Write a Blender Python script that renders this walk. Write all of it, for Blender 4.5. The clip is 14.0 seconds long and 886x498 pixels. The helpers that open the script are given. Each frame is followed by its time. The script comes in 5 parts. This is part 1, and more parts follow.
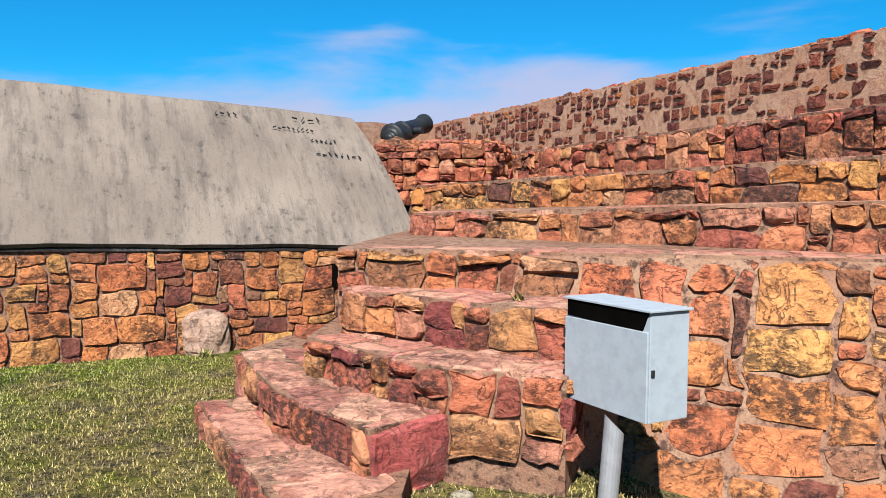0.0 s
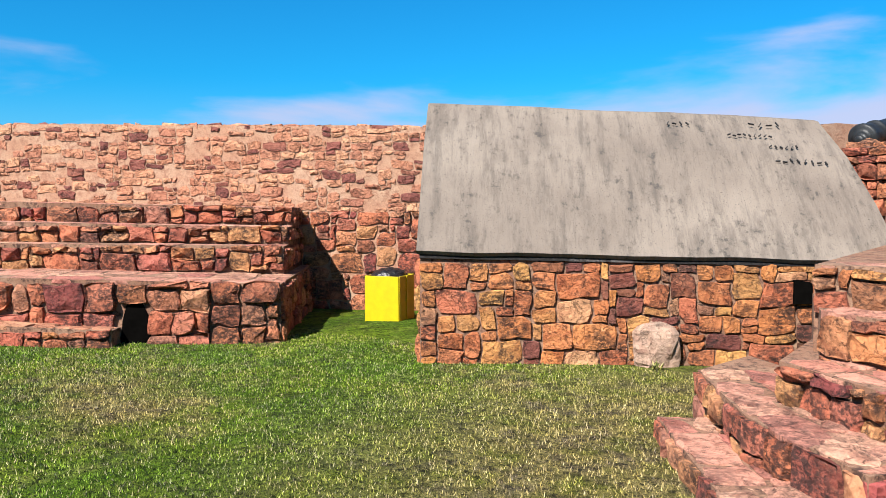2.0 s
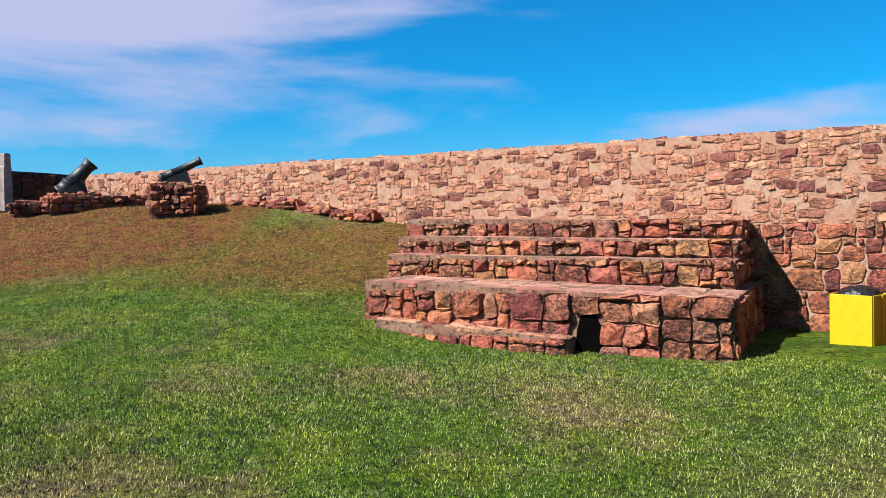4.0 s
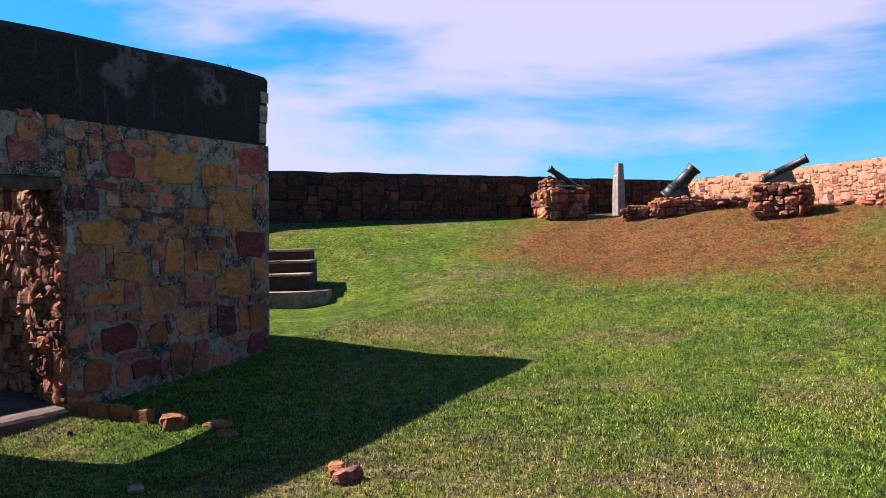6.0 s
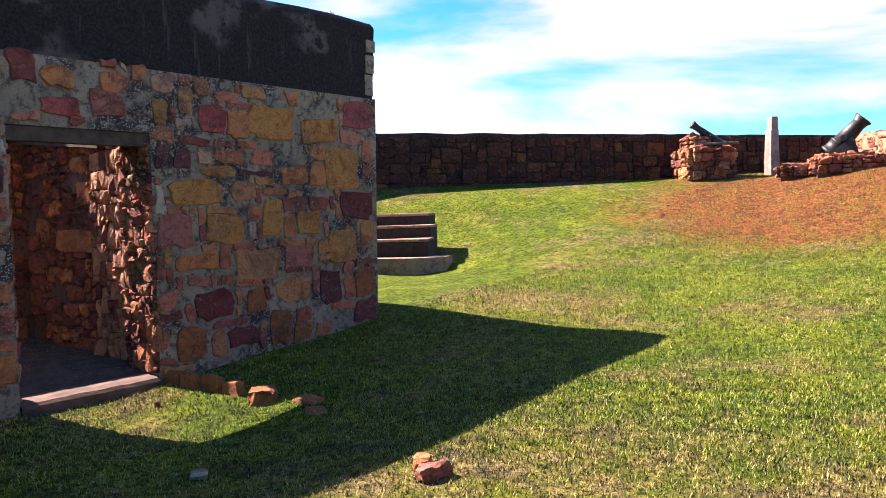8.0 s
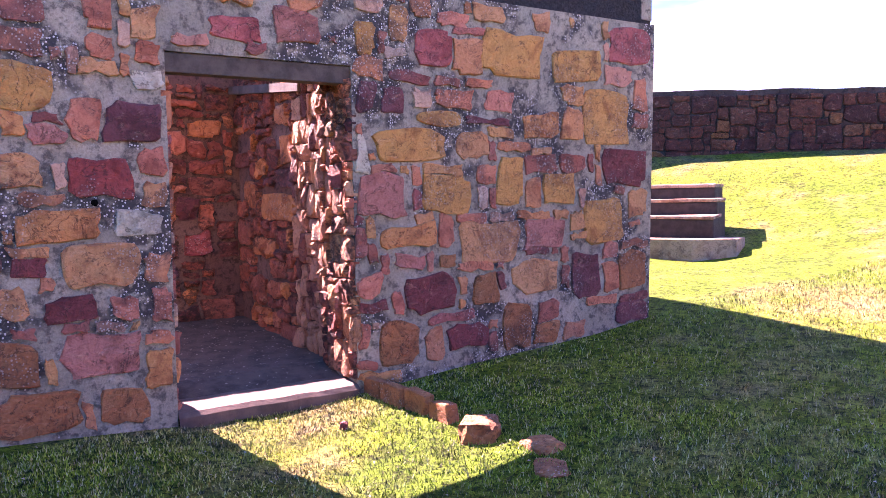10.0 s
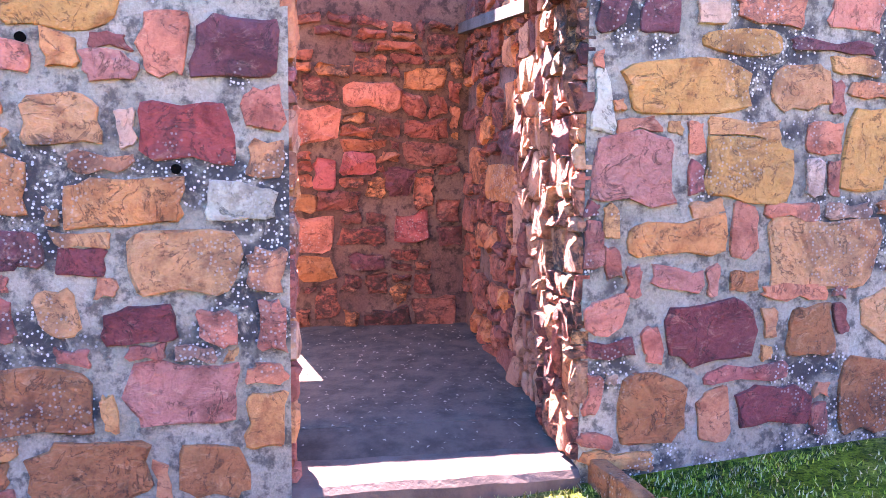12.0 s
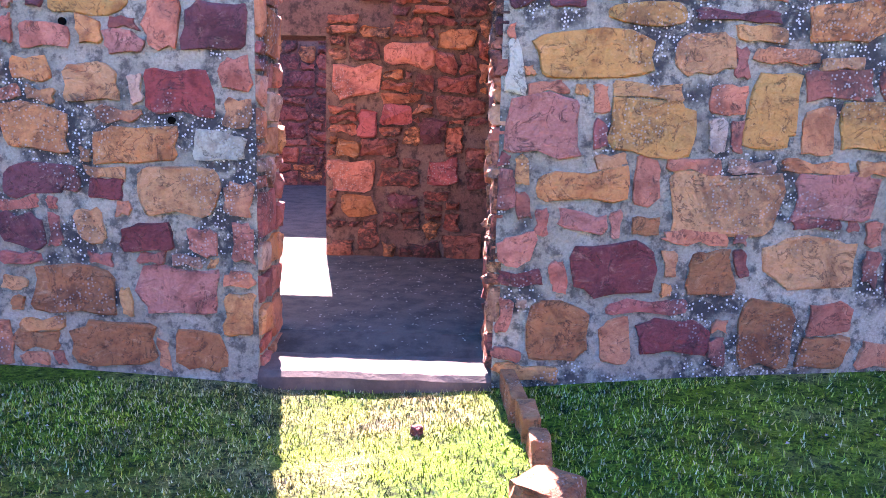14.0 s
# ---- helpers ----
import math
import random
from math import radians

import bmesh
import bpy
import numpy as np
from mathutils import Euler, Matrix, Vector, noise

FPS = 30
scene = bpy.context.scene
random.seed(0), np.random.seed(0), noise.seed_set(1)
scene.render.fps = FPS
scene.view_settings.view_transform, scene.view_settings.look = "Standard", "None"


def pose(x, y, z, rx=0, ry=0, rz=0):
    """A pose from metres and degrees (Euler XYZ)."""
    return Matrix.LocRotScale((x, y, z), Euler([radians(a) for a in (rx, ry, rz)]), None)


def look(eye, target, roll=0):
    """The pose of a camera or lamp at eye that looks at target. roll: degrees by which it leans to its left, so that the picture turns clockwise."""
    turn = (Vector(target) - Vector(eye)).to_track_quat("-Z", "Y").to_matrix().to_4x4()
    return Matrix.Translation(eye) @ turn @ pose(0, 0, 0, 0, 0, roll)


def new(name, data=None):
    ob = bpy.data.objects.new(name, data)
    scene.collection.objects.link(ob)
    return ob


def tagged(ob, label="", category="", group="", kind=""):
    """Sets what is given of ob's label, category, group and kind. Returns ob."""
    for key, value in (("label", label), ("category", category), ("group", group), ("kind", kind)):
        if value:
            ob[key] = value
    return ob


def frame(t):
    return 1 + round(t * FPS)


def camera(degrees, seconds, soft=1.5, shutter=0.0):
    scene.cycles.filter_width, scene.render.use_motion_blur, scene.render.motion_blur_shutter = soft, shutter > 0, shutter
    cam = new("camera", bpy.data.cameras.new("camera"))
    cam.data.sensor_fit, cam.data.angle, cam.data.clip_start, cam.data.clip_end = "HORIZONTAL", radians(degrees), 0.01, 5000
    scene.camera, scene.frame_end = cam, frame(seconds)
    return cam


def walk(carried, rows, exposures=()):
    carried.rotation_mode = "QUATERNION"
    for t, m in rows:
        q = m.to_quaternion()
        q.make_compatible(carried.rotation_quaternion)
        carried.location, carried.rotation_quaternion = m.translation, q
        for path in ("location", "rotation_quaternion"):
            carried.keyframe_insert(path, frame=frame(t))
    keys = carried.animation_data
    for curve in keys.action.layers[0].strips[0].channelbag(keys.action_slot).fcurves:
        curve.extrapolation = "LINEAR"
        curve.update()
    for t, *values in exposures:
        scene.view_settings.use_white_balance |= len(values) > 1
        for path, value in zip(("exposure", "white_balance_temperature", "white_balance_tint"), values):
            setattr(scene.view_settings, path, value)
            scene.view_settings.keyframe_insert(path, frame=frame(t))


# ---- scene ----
cam = camera(57.7, 14.0, soft=0.5)
METRES, EYE, TILT, LEAN, TURN = 7.9, 1.5, 0.0, 0.0, 0.0
ROWS = [
    (0.0, 0.0, 0.0, 0.0, 0.03, -3.67, -0.41),
    (0.5, -0.0094, 0.0022, 0.0008, 9.56, -3.59, -0.22),
    (1.0, -0.0171, 0.0044, 0.0012, 17.06, -3.44, -0.06),
    (1.5, -0.0237, 0.0057, 0.0018, 23.31, -3.25, 0.06),
    (2.0, -0.0313, 0.006, 0.0019, 29.81, -3.03, 0.15),
    (4.5, -0.0659, -0.0198, 0.0003, 70.63, -1.32, 1.24),
    (5.0, -0.0721, -0.0295, 0.0, 83.14, -1.0, 1.29),
    (5.5, -0.0761, -0.0336, 0.0001, 92.55, -0.72, 1.34),
    (6.0, -0.0842, -0.0335, 0.0003, 99.92, -0.59, 1.34),
    (6.5, -0.0971, -0.0326, -0.001, 108.2, -0.64, 1.52),
    (7.0, -0.118, -0.0228, -0.0044, 108.92, -2.24, 1.74),
    (9.5, -0.3967, -0.1086, -0.024, 117.84, -4.02, 2.58),
    (10.0, -0.4542, -0.1528, -0.026, 128.43, -3.75, 0.94),
    (10.5, -0.514, -0.2022, -0.0296, 135.13, -4.82, 1.39),
    (11.0, -0.5677, -0.2498, -0.0306, 141.46, -4.96, 1.05),
    (11.5, -0.6223, -0.2851, -0.0296, 144.21, -5.31, 0.38),
    (12.0, -0.6715, -0.308, -0.0276, 150.39, -5.36, -0.5),
    (12.5, -0.7067, -0.3221, -0.0296, 155.35, -5.57, -1.74),
    (13.0, -0.7416, -0.2991, -0.0402, 157.17, -8.41, -1.9),
    (13.5, -0.7684, -0.2363, -0.0307, 162.64, -10.7, -0.16),
    (14.0, -0.7667, -0.1647, -0.0203, 163.15, -9.34, -1.34),
]
walk(cam, [(t, pose(0, 0, EYE, TILT, LEAN, TURN) @ pose(METRES * x, METRES * y, METRES * z, 90 + pitch, roll, yaw)) for t, x, y, z, yaw, pitch, roll in ROWS],
     exposures=[(0.0, 1.36, 6330, 14), (2.0, 1.52, 6380, 14), (4.5, 1.38, 6170, 15), (5.5, 1.47, 6420, 20), (6.2, 1.9, 7000, 29), (7.0, 2.34, 7500, 36), (9.3, 3.0, 8100, 52), (10.0, 4.13, 7300, 76), (11.0, 5.47, 7150, 74), (12.5, 5.12, 6800, 53), (14.0, 4.77, 6400, 51)])

# ---- world and sun ----
SUN_AZ = Vector((-0.122, -0.993, 0)).normalized()
SUN_EL = radians(46.2)
sun_data = bpy.data.lights.new("sun", "SUN")
sun_data.energy, sun_data.angle, sun_data.color = 5.0, radians(0.53), (1.0, 0.95, 0.86)
sun = new("sun", sun_data)
to_sun = Vector((SUN_AZ.x * math.cos(SUN_EL), SUN_AZ.y * math.cos(SUN_EL), math.sin(SUN_EL)))
sun.matrix_world = look(to_sun * 60, (0, 0, 0))

world = bpy.data.worlds.new("sky")
scene.world = world
world.use_nodes = True


class Nodes:
    """A small helper that adds and links nodes."""

    def __init__(self, tree):
        self.tree = tree
        tree.nodes.clear()

    def add(self, kind, inputs=None):
        node = self.tree.nodes.new(kind)
        for key, value in (inputs or {}).items():
            self.put(node.inputs[key], value)
        return node

    def put(self, socket, value):
        if isinstance(value, bpy.types.NodeSocket):
            self.tree.links.new(value, socket)
        elif isinstance(value, (tuple, list)) and len(value) == 3 and socket.type == "RGBA":
            socket.default_value = (*value, 1)
        else:
            socket.default_value = value

    def mix(self, fac, a, b, blend="MIX"):
        node = self.tree.nodes.new("ShaderNodeMix")
        node.data_type, node.blend_type = "RGBA", blend
        self.put(node.inputs[0], fac), self.put(node.inputs[6], a), self.put(node.inputs[7], b)
        return node.outputs[2]

    def math(self, op, a, b=0.0, clamp=False):
        node = self.tree.nodes.new("ShaderNodeMath")
        node.operation, node.use_clamp = op, clamp
        self.put(node.inputs[0], a), self.put(node.inputs[1], b)
        return node.outputs[0]

    def noise(self, vector, scale, detail=4.0, rough=0.55, distort=0.0):
        node = self.add("ShaderNodeTexNoise", {"Vector": vector, "Scale": scale, "Detail": detail, "Roughness": rough, "Distortion": distort})
        return node.outputs["Fac"]

    def span(self, value, lo, hi, a=0.0, b=1.0):
        node = self.add("ShaderNodeMapRange", {"Value": value, "From Min": lo, "From Max": hi, "To Min": a, "To Max": b})
        node.interpolation_type = "SMOOTHSTEP"
        return node.outputs["Result"]

    def ramp(self, value, stops, mode="LINEAR"):
        node = self.add("ShaderNodeValToRGB", {"Fac": value})
        bar = node.color_ramp
        bar.interpolation = mode
        while len(bar.elements) < len(stops):
            bar.elements.new(0.5)
        for el, (at, col) in zip(bar.elements, stops):
            el.position, el.color = at, (*col, 1)
        return node.outputs["Color"]

    def stretch(self, vector, scale, turn=(0, 0, 0)):
        node = self.add("ShaderNodeMapping", {"Vector": vector, "Scale": scale, "Rotation": turn})
        return node.outputs["Vector"]


w = Nodes(world.node_tree)
sky = w.add("ShaderNodeTexSky")
sky.sky_type, sky.sun_disc, sky.sun_elevation, sky.sun_rotation = "NISHITA", False, SUN_EL, math.atan2(SUN_AZ.x, SUN_AZ.y)
sky.air_density, sky.dust_density, sky.ozone_density = 1.0, 0.4, 2.0
way = w.add("ShaderNodeTexCoord").outputs["Generated"]
axis = w.add("ShaderNodeSeparateXYZ", {"Vector": way})
blue = w.mix(1.0, sky.outputs["Color"], (0.05, 0.69, 1.04), "MULTIPLY")
spread = w.stretch(way, (1.5, 1.5, 7.0), (0.12, 0.05, 0.4))
puffs = w.noise(spread, 1.25, 7.0, 0.52, 0.25)
broad = w.noise(w.stretch(way, (0.9, 0.9, 4.0), (0.0, 0.1, 0.2)), 1.1, 2.0)
heap = w.math("ADD", w.math("MULTIPLY", puffs, 0.65), w.math("MULTIPLY", broad, 0.5))
westward = w.span(axis.outputs["X"], -1.0, 0.3, 0.085, -0.02)
veil = w.span(w.math("ADD", heap, westward), 0.59, 0.735, 0.0, 0.86)
low = w.span(axis.outputs["Z"], -0.02, 0.16, 0.35, 0.0)
veil = w.math("MAXIMUM", veil, low)
clouds = w.mix(veil, blue, (4.3, 4.4, 5.8))
back = w.add("ShaderNodeBackground", {"Color": clouds, "Strength": 0.052})
w.add("ShaderNodeOutputWorld", {"Surface": back.outputs[0]})


# ---- materials ----
def material(name):
    mat = bpy.data.materials.new(name)
    mat.use_nodes = True
    n = Nodes(mat.node_tree)
    return mat, n


def finish(n, colour, rough=0.9, height=None, strength=0.4, distance=0.02, metal=0.0, spec=0.25, tone=1.0):
    if tone != 1.0:
        colour = n.mix(1.0, colour, (tone, tone, tone), "MULTIPLY")
    bsdf = n.add("ShaderNodeBsdfPrincipled", {"Base Color": colour, "Roughness": rough, "Metallic": metal, "Specular IOR Level": spec})
    if height is not None:
        bump = n.add("ShaderNodeBump", {"Height": height, "Strength": strength, "Distance": distance})
        n.put(bsdf.inputs["Normal"], bump.outputs["Normal"])
    n.add("ShaderNodeOutputMaterial", {"Surface": bsdf.outputs[0]})


def place(n):
    return n.add("ShaderNodeNewGeometry").outputs["Position"]


def lichen(n, pos, col, speck):
    """Dark mould with pale lichen dots, in patches."""
    patch = n.math("MULTIPLY", n.span(n.noise(pos, 1.9, 3, 0.55), 0.47, 0.56), n.span(n.noise(pos, 11.0, 5, 0.7, 0.5), 0.36, 0.54))
    col = n.mix(n.math("MULTIPLY", patch, min(1.0, 0.95 * speck)), col, (0.04, 0.036, 0.037))
    cells = n.add("ShaderNodeTexVoronoi", {"Vector": pos, "Scale": 62.0, "Randomness": 1.0})
    keep = n.span(n.add("ShaderNodeSeparateColor", {"Color": cells.outputs["Color"]}).outputs[0], 0.35, 0.5)
    dots = n.math("MULTIPLY", n.math("MULTIPLY", n.span(cells.outputs["Distance"], 0.28, 0.40, 1, 0), keep), n.span(n.noise(pos, 1.9, 3, 0.55), 0.50, 0.56))
    return n.mix(n.math("MULTIPLY", dots, speck), col, (0.54, 0.52, 0.48))


def stone_material(name, stops, island=False, grit=1.0, pits=0.5, speck=0.0, stain=0.0, tone=0.45, even=0.0):
    """Rough sandstone and quartzite; each stone takes its own tint."""
    mat, n = material(name)
    pos = place(n)
    if island:
        rnd = n.add("ShaderNodeNewGeometry").outputs["Random Per Island"]
    else:
        rnd = n.add("ShaderNodeObjectInfo").outputs["Random"]
    tint = n.ramp(rnd, stops)
    jump = n.add("ShaderNodeCombineXYZ", {"X": n.math("MULTIPLY", rnd, 37.0), "Y": n.math("MULTIPLY", rnd, 11.0), "Z": n.math("MULTIPLY", rnd, 23.0)})
    shift = n.add("ShaderNodeVectorMath", {0: pos, 1: jump.outputs[0]}).outputs[0]
    large = n.noise(shift, 5.0, 4, 0.6, 0.6)
    fine = n.noise(shift, 46.0, 5, 0.7)
    veins = n.noise(n.stretch(shift, (4, 4, 6.5), (0.5, 0.3, 0)), 2.4, 6, 0.75, 0.8)
    lines = n.noise(shift, 6.0, 7, 0.62, 0.9)
    col = n.mix(n.span(large, 0.48, 0.68), n.mix(1.0, tint, (1.26, 1.22, 1.16), "MULTIPLY"), n.mix(1.0, tint, (0.70 + 0.15 * even, 0.50 + 0.28 * even, 0.45 + 0.3 * even), "MULTIPLY"))
    col = n.mix(n.span(veins, 0.53, 0.70, 0, 0.7 * (1 - 0.5 * even)), col, n.mix(0.45, n.mix(1.0, col, (1.5, 1.5, 1.4), "MULTIPLY"), (0.74, 0.50, 0.33)))
    col = n.mix(n.span(fine, 0.36, 0.58, 0.55 * (1 - even), 0.0), col, n.mix(1.0, col, (0.40, 0.34, 0.34), "MULTIPLY"))
    ridge = n.math("ABSOLUTE", n.math("SUBTRACT", lines, 0.5))
    split = n.math("MULTIPLY", n.span(ridge, 0.0, 0.022, 1, 0), n.span(veins, 0.42, 0.52))
    col = n.mix(n.math("MULTIPLY", split, (0.55 + 0.4 * pits) * (1 - 0.5 * even)), col, (0.028, 0.018, 0.016))
    spots = n.noise(shift, 17.0, 4, 0.65)
    col = n.mix(n.span(spots, 0.62, 0.70, 0, pits), col, (0.035, 0.026, 0.024))
    if stain:
        soot = n.math("MULTIPLY", n.span(n.noise(pos, 1.5, 5, 0.7, 0.4), 0.43, 0.59), n.span(n.noise(n.stretch(pos, (9, 9, 15)), 2.0, 5, 0.75), 0.38, 0.56))
        col = n.mix(n.math("MULTIPLY", soot, stain), col, (0.032, 0.024, 0.022))
    if speck:
        col = lichen(n, pos, col, speck)
    h = n.math("ADD", n.math("MULTIPLY", large, 1.2), n.math("ADD", n.math("MULTIPLY", fine, 0.3), n.math("SUBTRACT", n.math("MULTIPLY", veins, 0.8), n.math("MULTIPLY", split, 0.35))))
    finish(n, col, 0.88, h, 0.9 * grit, 0.055, tone=tone)
    return mat


def mortar_material(name, base, dark, light, speck=0.0, tone=0.45):
    mat, n = material(name)
    pos = place(n)
    a, b, c = n.noise(pos, 2.1, 4, 0.6), n.noise(pos, 14.0, 5, 0.7), n.noise(pos, 70.0, 3, 0.7)
    col = n.mix(n.span(a, 0.38, 0.66), base, light)
    col = n.mix(n.span(b, 0.47, 0.64, 0, 0.9), col, dark)
    col = n.mix(n.span(c, 0.40, 0.60, 0.3, 0.0), col, n.mix(1.0, col, (0.35, 0.33, 0.33), "MULTIPLY"))
    if speck:
        col = lichen(n, pos, col, speck)
    h = n.math("ADD", n.math("MULTIPLY", b, 0.8), n.math("ADD", n.math("MULTIPLY", c, 0.25), a))
    finish(n, col, 0.95, h, 0.7, 0.03, tone=tone)
    return mat


WARM = [(0.0, (0.56, 0.15, 0.10)), (0.18, (0.68, 0.24, 0.12)), (0.36, (0.30, 0.075, 0.07)), (0.5, (0.70, 0.30, 0.12)), (0.66, (0.60, 0.19, 0.14)), (0.8, (0.74, 0.38, 0.16)), (1.0, (0.54, 0.23, 0.17))]
WORN = [(0.0, (0.62, 0.30, 0.22)), (0.3, (0.68, 0.36, 0.26)), (0.55, (0.50, 0.19, 0.15)), (0.8, (0.70, 0.42, 0.29)), (1.0, (0.58, 0.25, 0.18))]
OCHRE = [(0.0, (0.76, 0.32, 0.095)), (0.18, (0.58, 0.18, 0.085)), (0.38, (0.80, 0.42, 0.14)), (0.5, (0.24, 0.08, 0.065)), (0.6, (0.74, 0.30, 0.11)), (0.78, (0.62, 0.20, 0.11)), (0.86, (0.20, 0.07, 0.06)), (1.0, (0.78, 0.42, 0.22))]
MIXED = [(0.0, (0.50, 0.17, 0.14)), (0.13, (0.60, 0.29, 0.13)), (0.26, (0.48, 0.19, 0.16)), (0.38, (0.24, 0.075, 0.085)), (0.52, (0.62, 0.24, 0.16)), (0.64, (0.38, 0.12, 0.13)), (0.76, (0.58, 0.32, 0.15)), (0.88, (0.52, 0.17, 0.15)), (1.0, (0.54, 0.40, 0.34))]
PALE = [(0.0, (0.56, 0.28, 0.17)), (0.2, (0.44, 0.19, 0.12)), (0.45, (0.62, 0.34, 0.20)), (0.65, (0.54, 0.25, 0.15)), (0.82, (0.50, 0.23, 0.14)), (0.88, (0.26, 0.09, 0.07)), (1.0, (0.17, 0.06, 0.05))]
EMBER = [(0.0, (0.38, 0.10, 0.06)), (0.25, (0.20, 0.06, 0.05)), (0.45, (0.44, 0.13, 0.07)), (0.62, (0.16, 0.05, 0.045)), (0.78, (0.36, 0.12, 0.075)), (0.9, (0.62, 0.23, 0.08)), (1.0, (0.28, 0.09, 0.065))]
S_WARM, S_WARM_J = stone_material("red_sandstone", WARM, False, 1.0, 0.5, 0.0, 0.85, 0.55, 0.5), stone_material("red_sandstone_rest", WARM, True, 1.0, 0.5, 0.0, 0.85, 0.55, 0.5)
S_WORN, S_WORN_J = stone_material("worn_tread_stone", WORN, False, 0.8, 0.4, 0.0, 0.5, 0.56, 0.4), stone_material("worn_tread_stone_rest", WORN, True, 0.8, 0.4, 0.0, 0.5, 0.56, 0.4)
S_OCHRE, S_OCHRE_J = stone_material("ochre_sandstone", OCHRE, False, 1.0, 0.4, 0.0, 0.85, 0.55, 0.5), stone_material("ochre_sandstone_rest", OCHRE, True, 1.0, 0.4, 0.0, 0.85, 0.55, 0.5)
S_MIXED, S_MIXED_J = stone_material("mixed_fieldstone", [(a, (c[0] * 0.98, c[1] * 0.87, c[2] * 0.70)) for a, c in MIXED], False, 0.6, 0.35, 0.6, 0.0, 0.64, 0.4), stone_material("mixed_fieldstone_rest", [(a, (c[0] * 0.98, c[1] * 0.87, c[2] * 0.70)) for a, c in MIXED], True, 0.6, 0.35, 0.6, 0.0, 0.64, 0.4)
S_PALE, S_PALE_J = stone_material("pale_rubble", PALE, tone=0.66, even=0.5), stone_material("pale_rubble_rest", PALE, True, tone=0.66, even=0.5)
# EMBER darkened by half: the west wall's shade put into its stone colour.
SHADED = [(a, tuple(v * 0.48 for v in c)) for a, c in EMBER]
S_SHADED, S_SHADED_J = stone_material("shaded_rubble", SHADED, tone=0.6), stone_material("shaded_rubble_rest", SHADED, True, tone=0.6)
S_RUST, S_RUST_J = stone_material("rust_stone", EMBER), stone_material("rust_stone_rest", EMBER, True)
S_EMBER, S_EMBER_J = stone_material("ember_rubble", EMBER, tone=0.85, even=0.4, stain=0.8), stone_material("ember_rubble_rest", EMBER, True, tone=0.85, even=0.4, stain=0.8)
TINTS = ((0.58, 0.27, 0.08), (0.48, 0.18, 0.14), (0.50, 0.47, 0.36), (0.64, 0.25, 0.09), (0.22, 0.05, 0.05), (0.40, 0.15, 0.06), (0.60, 0.28, 0.125), (0.60, 0.42, 0.32), (0.50, 0.12, 0.11), (0.19, 0.06, 0.066), (0.62, 0.21, 0.14), (0.38, 0.07, 0.06))


def single(tone):
    return [stone_material("single_stone", [(0.0, c), (1.0, tuple(v * 0.86 for v in c))], False, 0.75, 0.45, 0.35, 0.0, tone, 0.5) for c in TINTS]


OWN, OWN_SUN = single(0.64), single(0.5)
M_RED = mortar_material("red_mortar", (0.46, 0.24, 0.15), (0.09, 0.045, 0.035), (0.60, 0.37, 0.24), 0.0, 0.40)
M_PALE = mortar_material("pale_mortar", (0.58, 0.32, 0.20), (0.44, 0.22, 0.14), (0.64, 0.41, 0.27), 0.0, 0.56)
# West wall mortar, its colour darkened for the shade lying on that wall.
M_SHADED = mortar_material("shaded_mortar", (0.10, 0.06, 0.05), (0.04, 0.025, 0.022), (0.16, 0.10, 0.08))
M_GREY = mortar_material("grey_mortar", (0.30, 0.265, 0.195), (0.10, 0.085, 0.07), (0.42, 0.365, 0.27), 1.0, 0.70)
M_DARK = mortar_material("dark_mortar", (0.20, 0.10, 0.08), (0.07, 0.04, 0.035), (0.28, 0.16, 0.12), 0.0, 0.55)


def tar_material():
    """Black weathered plaster with grey bare patches and pale runs."""
    mat, n = material("blackened_plaster")
    pos = place(n)
    patch = n.math("MULTIPLY", n.span(n.noise(pos, 1.3, 3, 0.5), 0.60, 0.68), n.span(n.noise(pos, 7.0, 5, 0.7), 0.40, 0.55))
    runs = n.math("MULTIPLY", n.span(n.noise(n.stretch(pos, (9, 9, 0.9)), 1.2, 5, 0.7), 0.58, 0.70), n.span(n.noise(pos, 0.9, 3, 0.5), 0.42, 0.6))
    fine = n.noise(pos, 40.0, 4, 0.75)
    col = n.mix(n.span(fine, 0.35, 0.65), (0.009, 0.0085, 0.0085), (0.026, 0.024, 0.023))
    col = n.mix(n.math("MULTIPLY", runs, 0.25), col, (0.17, 0.15, 0.145))
    col = n.mix(n.math("MULTIPLY", patch, 0.28), col, (0.26, 0.235, 0.225))
    finish(n, col, 0.93, n.math("ADD", fine, n.noise(pos, 6.0, 4, 0.6)), 0.7, 0.03)
    return mat


M_TAR = tar_material()


